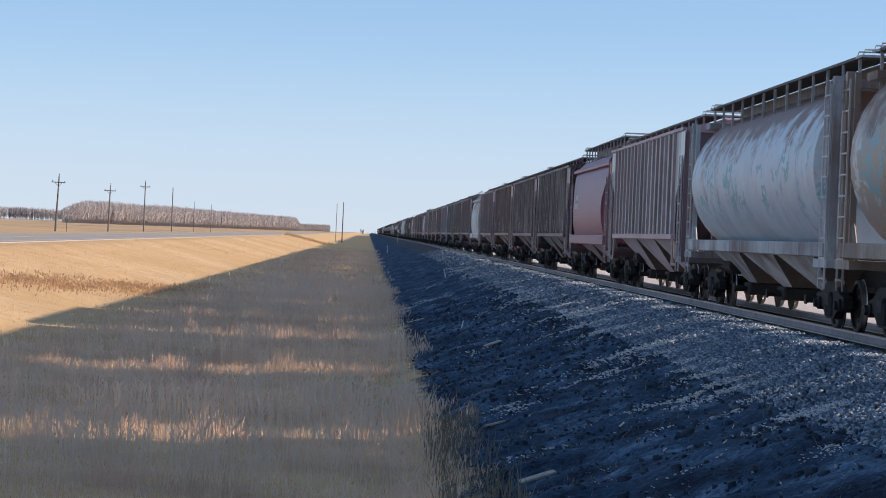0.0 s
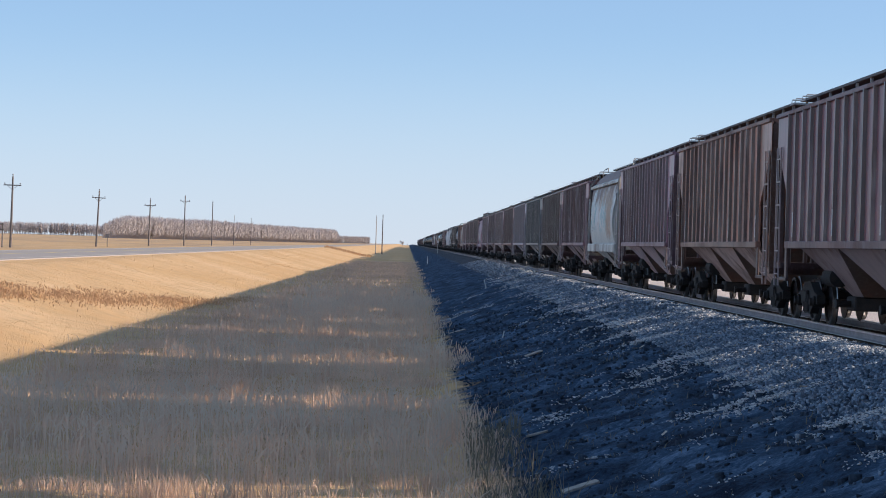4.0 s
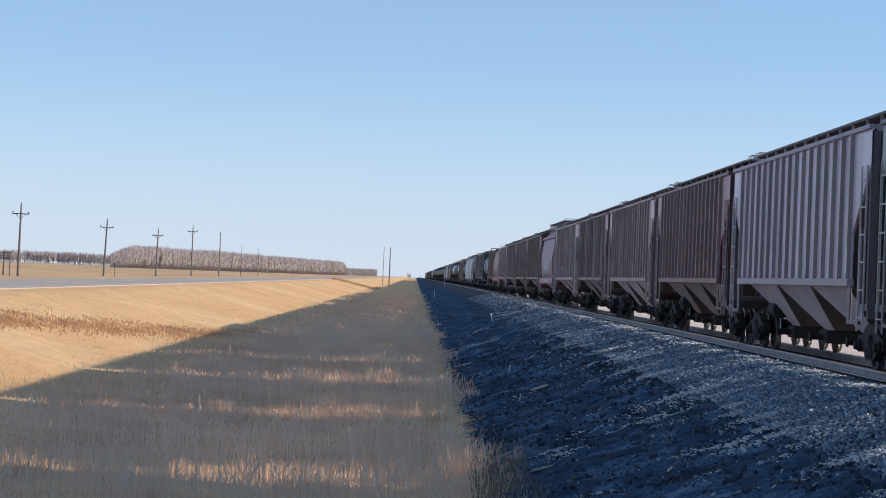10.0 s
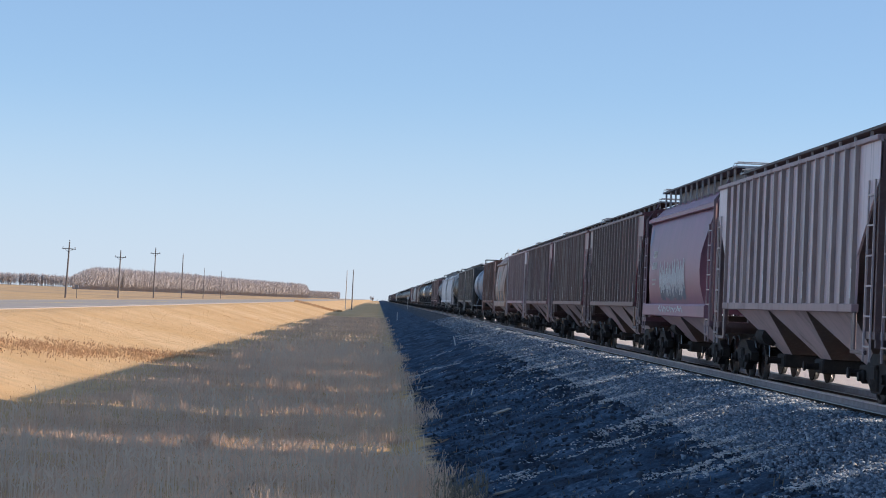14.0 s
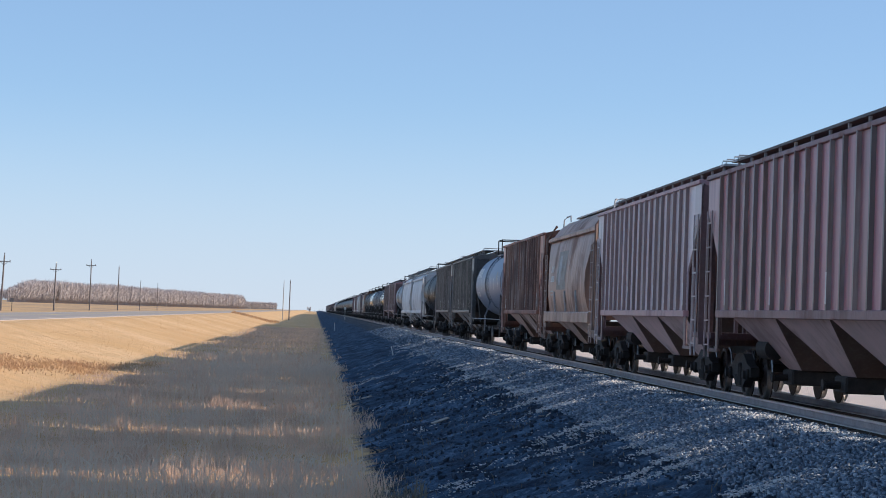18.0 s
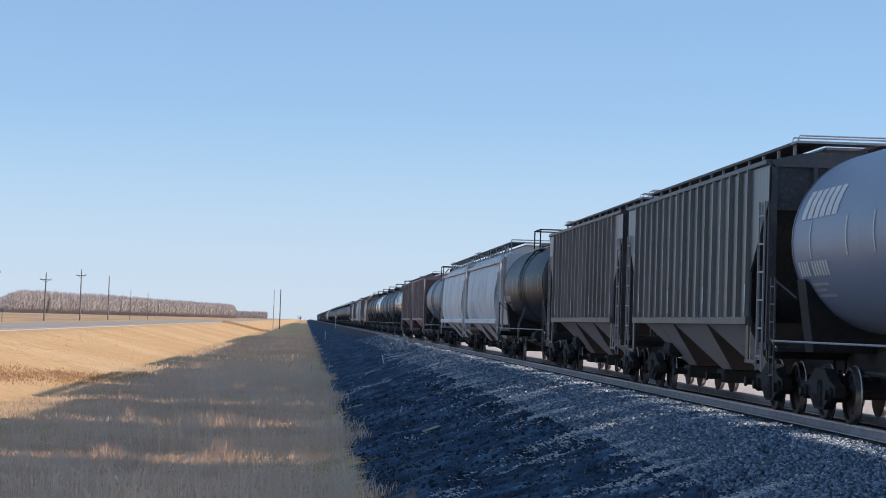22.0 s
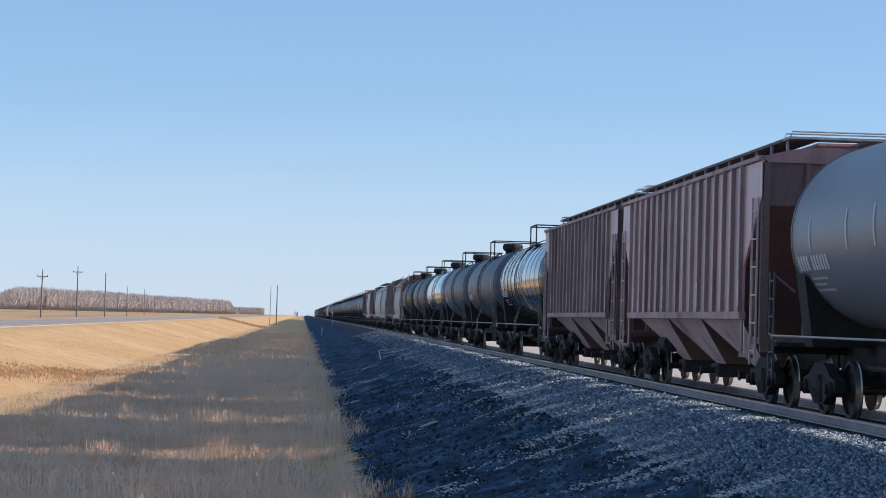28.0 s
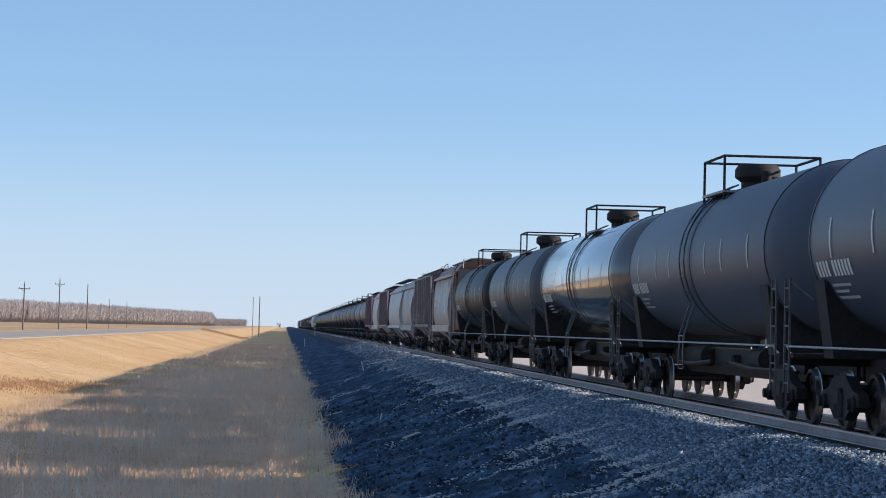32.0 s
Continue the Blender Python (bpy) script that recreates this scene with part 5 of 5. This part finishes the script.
field("weeds", WEEDS, "band of russet dead weeds across the ditch", "weeds", weed_band())
field("bank_weeds", GREEN_TUFT, "sparse grey-green weeds on the cinder bank", "weeds", [
    blades(*scatter(2200, 1.2, 5.4, 20, 75, 0.95, 0.7), 0.12, 0.016, 0.9),
    blades(*scatter(1500, 1.0, 2.0, 22, 40, 0.9, 0.6), 0.5, 0.016, 0.7)])


def bed_z(x):
    return np.interp(x, [4.4, 4.9, 5.7, 7.45, 8.2, 8.7], [-1.02, -0.86, -0.67, -0.21, -0.2, -0.235])


ICO = bmesh.new()
bmesh.ops.create_cube(ICO, size=1.3)
bmesh.ops.triangulate(ICO, faces=ICO.faces)
ICO_V = np.array([v.co[:] for v in ICO.verts])
ICO_F = np.array([[v.index for v in f.verts] for f in ICO.faces])
ICO.free()


def stones(x, y, z, size, flat=1.0):
    """Angular stones, each with its own proportions and turn; flat presses them down to flakes."""
    n, k = len(x), len(ICO_V)
    s = size * gen.uniform(0.55, 1.35, (n, 1, 1)) * gen.uniform(0.6, 1.15, (n, 1, 3))
    s[:, 0, 0] *= 1 + (1 - flat) * gen.uniform(0, 2.5, n)
    s[:, 0, 2] *= flat
    v = ICO_V[None] * (1 + gen.uniform(-0.4, 0.4, (n, k, 1))) * s
    a = gen.uniform(0, math.tau, n)
    c, q = np.cos(a)[:, None], np.sin(a)[:, None]
    tilt = gen.uniform(-0.5, 0.5, n)[:, None]
    vx, vy, vz = v[..., 0] * c - v[..., 1] * q, v[..., 0] * q + v[..., 1] * c, v[..., 2]
    vz = vz + vx * tilt
    out = np.stack([vx + x[:, None], vy + y[:, None], vz + z[:, None]], axis=-1).reshape(-1, 3)
    return out, (ICO_F[None] + (np.arange(n) * k)[:, None, None]).reshape(-1, 3)


def ballast():
    sets = []
    for n, y0, y1, size in ((44000, 23, 60, 0.036), (17000, 60, 130, 0.05), (4000, 130, 240, 0.075)):
        x = np.where(gen.uniform(0, 1, n) < 0.975, gen.uniform(5.5, 8.3, n), 6.0 - np.abs(gen.normal(0, 0.9, n)))
        y = gen.uniform(y0, y1, n)
        wave = 0.35 * np.sin(y * 0.45) + 0.25 * np.sin(y * 1.3)
        keep = x > 5.95 + wave - 2.2 * gen.uniform(0, 1, n) ** 2.5
        x, y = x[keep], y[keep]
        z = np.where(x > 4.9, bed_z(x), ground_z(x, y)) + gen.uniform(-0.01, 0.03, len(x))
        sets.append(stones(x, y, z, size))
    return sets


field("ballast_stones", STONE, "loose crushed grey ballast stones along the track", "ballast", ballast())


def litter():
    """Flat pale scraps of straw, chips and wood on the bank."""
    x, y = scatter(1800, 1.4, 6.6, 22, 130, 1.0, 0.75)
    near_edge = gen.uniform(0, 1, len(x)) < 0.25 + 0.75 * np.clip((x - 3.6) / 2.2, 0, 1)
    x, y = x[near_edge], y[near_edge]
    n = len(x)
    z = np.where(x > 5.2, bed_z(x), ground_z(x, y)) + 0.03
    a = gen.uniform(0, math.tau, n)
    ln, wd = 0.02 + 0.11 * gen.uniform(0, 1, n) ** 3, gen.uniform(0.01, 0.035, n)
    ux, uy = np.cos(a) * ln / 2, np.sin(a) * ln / 2
    vx, vy = -np.sin(a) * wd / 2, np.cos(a) * wd / 2
    slope = 0.32
    up = gen.uniform(0.0, 0.04, n)
    v = np.empty((n, 4, 3), dtype=np.float32)
    for k, (p, q) in enumerate(((-1, -1), (1, -1), (1, 1), (-1, 1))):
        dx, dy = p * ux + q * vx, p * uy + q * vy
        v[:, k] = np.stack([x + dx, y + dy, z + dx * slope + (up if p > 0 else 0) + (0.02 if q > 0 else 0)], 1)
    f = np.arange(n * 4).reshape(n, 4)
    return v.reshape(-1, 3), f


PATCHES = [  # across, along, spread across, stones: the larger spills
    (5.7, 62.0, 0.55, 260), (5.7, 28.4, 0.4, 330), (3.4, 42.0, 0.3, 60), (5.3, 44.5, 0.55, 420), (6.0, 60.8, 0.4, 220), (5.2, 77.0, 0.6, 200),
    (2.6, 40.3, 0.25, 60), (4.3, 40.9, 0.4, 160), (5.15, 34.2, 0.55, 300), (5.3, 56.1, 0.5, 220), (5.5, 52.4, 0.45, 200), (5.4, 33.2, 0.5, 240),
    (5.8, 36.5, 0.35, 140), (2.4, 99.0, 0.5, 160), (2.7, 38.3, 0.2, 50)]


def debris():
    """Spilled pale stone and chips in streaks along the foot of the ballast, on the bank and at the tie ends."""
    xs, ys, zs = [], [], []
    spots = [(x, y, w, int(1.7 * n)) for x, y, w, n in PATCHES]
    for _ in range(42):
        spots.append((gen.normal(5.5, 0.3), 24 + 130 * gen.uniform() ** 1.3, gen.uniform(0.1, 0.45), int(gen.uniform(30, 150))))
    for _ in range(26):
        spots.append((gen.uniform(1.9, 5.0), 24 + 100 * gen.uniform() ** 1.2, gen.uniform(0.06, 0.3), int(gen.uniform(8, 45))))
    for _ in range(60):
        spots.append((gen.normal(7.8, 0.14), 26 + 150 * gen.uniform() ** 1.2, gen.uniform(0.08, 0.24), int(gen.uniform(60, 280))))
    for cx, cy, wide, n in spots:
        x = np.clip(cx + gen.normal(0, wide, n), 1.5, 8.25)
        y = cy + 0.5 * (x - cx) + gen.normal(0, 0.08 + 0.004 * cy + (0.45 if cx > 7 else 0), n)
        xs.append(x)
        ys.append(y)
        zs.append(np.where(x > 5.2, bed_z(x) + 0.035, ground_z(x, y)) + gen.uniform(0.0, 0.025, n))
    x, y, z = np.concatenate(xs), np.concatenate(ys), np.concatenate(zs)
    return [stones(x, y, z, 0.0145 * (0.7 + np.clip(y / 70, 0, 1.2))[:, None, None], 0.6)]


def straw_mats():
    """Flattened dry grass caught on the foot of the ballast and on the bank."""
    xs, ys = [], []
    spots = [(x, y, 0.9 * w, n // 2) for x, y, w, n in PATCHES]
    for _ in range(90):
        spots.append((gen.uniform(2.0, 5.9), 23 + 90 * gen.uniform() ** 1.3, gen.uniform(0.1, 0.4), int(gen.uniform(4, 18))))
    for cx, cy, wide, n in spots:
        xs.append(cx + gen.normal(0, wide, n))
        ys.append(cy + gen.normal(0, 0.25, n))
    return blades(np.clip(np.concatenate(xs), 1.4, 6.0), np.concatenate(ys), 0.045, 0.018, 5.0, 0.8)


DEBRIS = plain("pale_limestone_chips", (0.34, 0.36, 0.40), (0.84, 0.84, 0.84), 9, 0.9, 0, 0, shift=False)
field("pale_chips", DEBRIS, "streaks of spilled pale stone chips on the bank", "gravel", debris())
LITTER = plain("bleached_straw_litter", (0.30, 0.27, 0.22), (0.62, 0.58, 0.50), 1.5, 0.9, 0, 0, shift=False)
field("flattened_straw", BLEACHED, "flattened pale dry grass on the cinder bank", "straw", [straw_mats()])
field("straw_litter", LITTER, "bleached straw and wood scraps on the cinder bank", "litter", [litter()])


def clods():
    x, y = scatter(7000, 1.3, 5.8, 20, 95, 0.7, 0.8)
    u, w = scatter(1500, 1.4, 5.6, 20, 90, 0.8, 1.1)
    return [stones(x, y, ground_z(x, y), 0.03), stones(u, w, ground_z(u, w), 0.065)]


# clods carry the same blue shade tint as the bank
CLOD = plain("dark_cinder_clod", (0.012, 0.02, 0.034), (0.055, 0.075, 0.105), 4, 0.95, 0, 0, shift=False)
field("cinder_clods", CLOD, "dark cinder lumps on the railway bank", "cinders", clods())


# ---- loose boards and stakes beside the track ----
def board(x, y, length, width, turn, label):
    bm = fresh()
    box(bm, -length / 2, length / 2, -width / 2, width / 2, 0, 0.035, 0.006)
    ob = part("board", bm, BOARD_WOOD)
    ob.matrix_basis = pose(x, y, float(ground_z(np.array(x), np.array(y))) + 0.025, 3, -17, turn)
    tagged(ob, label, "board")


board(2.36, 29.7, 0.5, 0.16, 12, "bleached wooden board lying on the cinder bank")
board(2.2, 37.0, 0.36, 0.12, -20, "small bleached board scrap on the bank")
board(3.3, 58.0, 0.5, 0.14, 30, "weathered board scrap on the dark bank")
board(1.9, 84.0, 0.6, 0.2, 0, "pale flat board near the grass edge")


def stake(x, y, height, r, mat, lean, label):
    bm = fresh()
    turned(bm, [(-0.15, r), (height - 0.03, r * 0.9), (height, r * 0.5)], 7, along_z)
    ob = part("stake", bm, mat)
    ob.matrix_basis = pose(x, y, float(ground_z(np.array(x), np.array(y))), 0, lean, 0)
    tagged(ob, label, "stake")


stake(4.47, 128.0, 0.52, 0.035, WHITE_PAINT, -14, "short white stake leaning on the bank")
stake(0.44, 147.0, 0.5, 0.05, POLE_WOOD, 0, "short dark stake at the grass edge")
stake(3.0, 70.0, 0.22, 0.02, WHITE_PAINT, 12, "tiny white stake in the cinders")


def marker_post(x, y, top, board_z, label):
    post = new("marker_post")
    low = float(ground_z(np.array(x), np.array(y))) if x < 5 else float(bed_z(x))
    bm = fresh()
    box(bm, -0.045, 0.045, -0.045, 0.045, low - 0.2, top, 0.01)
    part("post", bm, WHITE_PAINT, post)
    if board_z:
        bm = fresh()
        box(bm, -0.22, 0.22, -0.1, -0.075, board_z, top - 0.02, 0.008)
        part("sign_board", bm, WHITE_PAINT, post)
    post.location = (x, y, 0)
    tagged(post, label, "marker post")


marker_post(2.84, 330.0, -0.35, 0, "short white marker post on the railway bank")
marker_post(6.5, 500.0, 2.3, 1.7, "white trackside marker post with a small board")


# ---- utility poles ----
def utility_pole(x, y, height, arm, lean, turn, label, mat=None, r=0.16):
    pole = new("utility_pole")
    bm = fresh()
    turned(bm, [(-0.6, r), (height * 0.5, r * 0.85), (height, r * 0.62)], 10, along_z)
    part("pole_shaft", bm, mat or POLE_WOOD, pole, smooth=True)
    if arm:
        z = height - arm
        bm = fresh()
        box(bm, -1.15, 1.15, -0.2, -0.1, z - 0.07, z + 0.07, 0.01)
        part("crossarm", bm, POLE_WOOD, pole)
        for s in (-1, 1):
            bm = fresh()
            tube(bm, [(s * 0.62, -0.16, z - 0.06), (0, -0.17, z - 0.62)], 0.03, 5)
            part("arm_brace", bm, POLE_WOOD, pole)
            bm = fresh()
            turned(bm, [(z + 0.07, 0.03), (z + 0.16, 0.03), (z + 0.17, 0.075), (z + 0.24, 0.085), (z + 0.3, 0.045)], 9, lambda a, u, v: (s * 1.0 + u, -0.15 + v, a))
            part("insulator", bm, GLASS_BROWN, pole, smooth=True)
    bm = fresh()
    turned(bm, [(height, 0.03), (height + 0.14, 0.03), (height + 0.15, 0.075), (height + 0.24, 0.085), (height + 0.32, 0.04)], 9, along_z)
    part("insulator", bm, GLASS_BROWN, pole, smooth=True)
    pole.matrix_basis = pose(x, y, float(np.interp(x, PROFILE_X, PROFILE_Z)), 0, lean, turn)
    tagged(pole, label, "utility pole", group="roadside power line")


ARMED = "weathered wooden utility pole with a crossarm in the field"
BARE = "slim bare wooden utility pole in the field"
for k, y in enumerate((296, 377, 453, 524, 598, 672, 746)):
    tall = 9.3 if k < 3 else 11.5 if k < 5 else 8.6
    utility_pole(-52.0, y, tall, 1.15 if k < 4 else 0, (0.6, 1.9, 0.9, 0.2, 0, 0.4, -0.3)[k], 0, ARMED if k < 4 else BARE, None, 0.17 if k < 5 else 0.11)
utility_pole(-8.15, 700, 12.2, 0, 0.3, 0, "tall dark pole standing by the railway", None, 0.2)
utility_pole(-10.2, 705, 11.9, 0, 0.4, 0, "tall pale pole standing by the railway", BOARD_WOOD, 0.16)


def gate_frame():
    g = new("post_frame")
    for s in (-1, 1):
        bm = fresh()
        turned(bm, [(-0.4, 0.09), (3.2, 0.08)], 8, along_z)
        p = part("post", bm, POLE_WOOD, g, smooth=True)
        p.location = (s * 0.42, 0, 0)
    for z in (2.95, 2.2):
        bm = fresh()
        box(bm, -0.6, 0.6, -0.12, -0.06, z, z + 0.14, 0.01)
        part("crossbar", bm, POLE_WOOD, g)
    g.location = (-53.6, 296.5, -0.52)
    tagged(g, "pair of wooden posts joined by crossbars", "post frame")


gate_frame()


def road_sign():
    g = new("road_sign")
    bm = fresh()
    box(bm, -0.05, 0.05, -0.05, 0.05, -0.3, 2.2, 0.01)
    part("post", bm, POLE_WOOD, g)
    bm = fresh()
    box(bm, -0.3, 0.3, -0.09, -0.055, 1.5, 2.2, 0.02)
    part("sign_board", bm, STEEL_GALV, g)
    g.location = (-50.3, 378, -0.52)
    tagged(g, "grey-backed roadside sign on a wooden post", "road sign")


road_sign()


# ---- far leafless woods ----
def woods(name, spots, height, label):
    """Bare far trees: a tapered trunk and a fan of upright limbs and fine twigs each."""
    rows = []
    for x, y, scale in spots:
        h = height * scale
        z0 = float(np.interp(x, PROFILE_X, PROFILE_Z)) - 0.3
        lean = gen.normal(0, 0.3)
        n = 46
        zb = z0 + h * gen.uniform(0.08, 0.72, n)
        top = np.minimum(zb + h * gen.uniform(0.16, 0.4, n), z0 + h * gen.uniform(0.84, 1.03, n))
        crown = 0.075 * h * np.sin(np.clip((top - z0) / h, 0, 1) * 2.6)
        limbs = np.empty((n + 1, 7))
        limbs[0] = (x, y, z0, x + lean, y, z0 + h * 0.9, 0.17)
        limbs[1:] = np.stack([np.full(n, x), np.full(n, y), zb, x + gen.normal(0, 1, n) * crown, y + gen.normal(0, 1, n) * crown, top, gen.uniform(0.03, 0.085, n)], 1)
        rows.append(limbs)
    a, b, c, d, e, f, w = np.concatenate(rows).T
    side = w * gen.choice((-1.0, 1.0), len(a))
    v = np.empty((len(a), 4, 3), dtype=np.float32)
    v[:, 0], v[:, 1] = np.stack([a - w, b, c], 1), np.stack([a + w, b, c], 1)
    v[:, 2] = np.stack([(a + d) / 2 + side, e, (c + f) / 2 + (f - c) * 0.2], 1)
    v[:, 3] = np.stack([d, e, f], 1)
    k = np.arange(len(a))[:, None] * 4
    faces = np.concatenate([k + np.array([[0, 1, 2]]), k + np.array([[0, 2, 3]])], axis=1).reshape(-1, 3)
    ob = raw(name, v.reshape(-1, 3), faces, TWIGS)
    tagged(ob, label, "trees", kind="stuff")


def line_of(n, a, b, deep, low=0.9):
    """Tree places along a belt; heights swell and sink slowly and fall off at its ends."""
    t = gen.uniform(0, 1, n)
    d = gen.uniform(0, 1, n) ** 1.5 * deep
    x, y = a[0] + (b[0] - a[0]) * t - 0.12 * d, a[1] + (b[1] - a[1]) * t + d
    swell = low + (1.0 - low) * (0.5 + 0.5 * value_noise(y, x + 40, 55.0)) + 0.05 * value_noise(x + 9, y, 14.0) + gen.normal(0, 0.025, n)
    ends = np.clip(0.62 + 0.38 * np.minimum(t / 0.05, (1 - t) / 0.03), 0.5, 1)
    return list(zip(x, y, swell * ends))


woods("near_woods", line_of(3800, (-216, 1595), (-84, 2760), 90, 0.86), 19.0, "long stand of bare grey-brown aspen trees")
woods("mid_woods", line_of(260, (-108, 3450), (-60, 3600), 30), 13.0, "low stand of bare trees in the distance")
woods("back_woods", line_of(1500, (-440, 3600), (-1100, 3500), 200, 0.75), 23.0, "low line of bare trees on the horizon")
woods("horizon_trees", [(-10 + gen.normal(0, 2), 4000, gen.uniform(0.7, 1.2)) for _ in range(7)] +
      [(-4 + k * 5 + gen.normal(0, 2), 4300, gen.uniform(0.4, 0.7)) for k in range(14)], 9.0, "small clump of bare trees on the horizon")


def motions():
    """The whole train rolls towards the camera, and every wheelset turns with it."""
    keyed = {}
    for car, y in train:
        for ws in car.children_recursive:
            if not ws.name.startswith("wheelset"):
                continue
            place = round(ws.location.y, 2)
            if place not in keyed:
                walk(ws, [(k / FPS, pose(0, place, WHEEL_R, math.degrees(travel(k / FPS) / WHEEL_R))) for k in range(32 * FPS + 1)])
                keyed[place] = ws
            else:
                ws.rotation_mode = "QUATERNION"
                turn = ws.animation_data_create()
                turn.action = keyed[place].animation_data.action
                turn.action_slot = keyed[place].animation_data.action_slot
    for car, y in train:
        walk(car, [(t, pose(TRACK_X, y - travel(t), CAR_Z)) for t in range(0, 33, 2)])


motions()
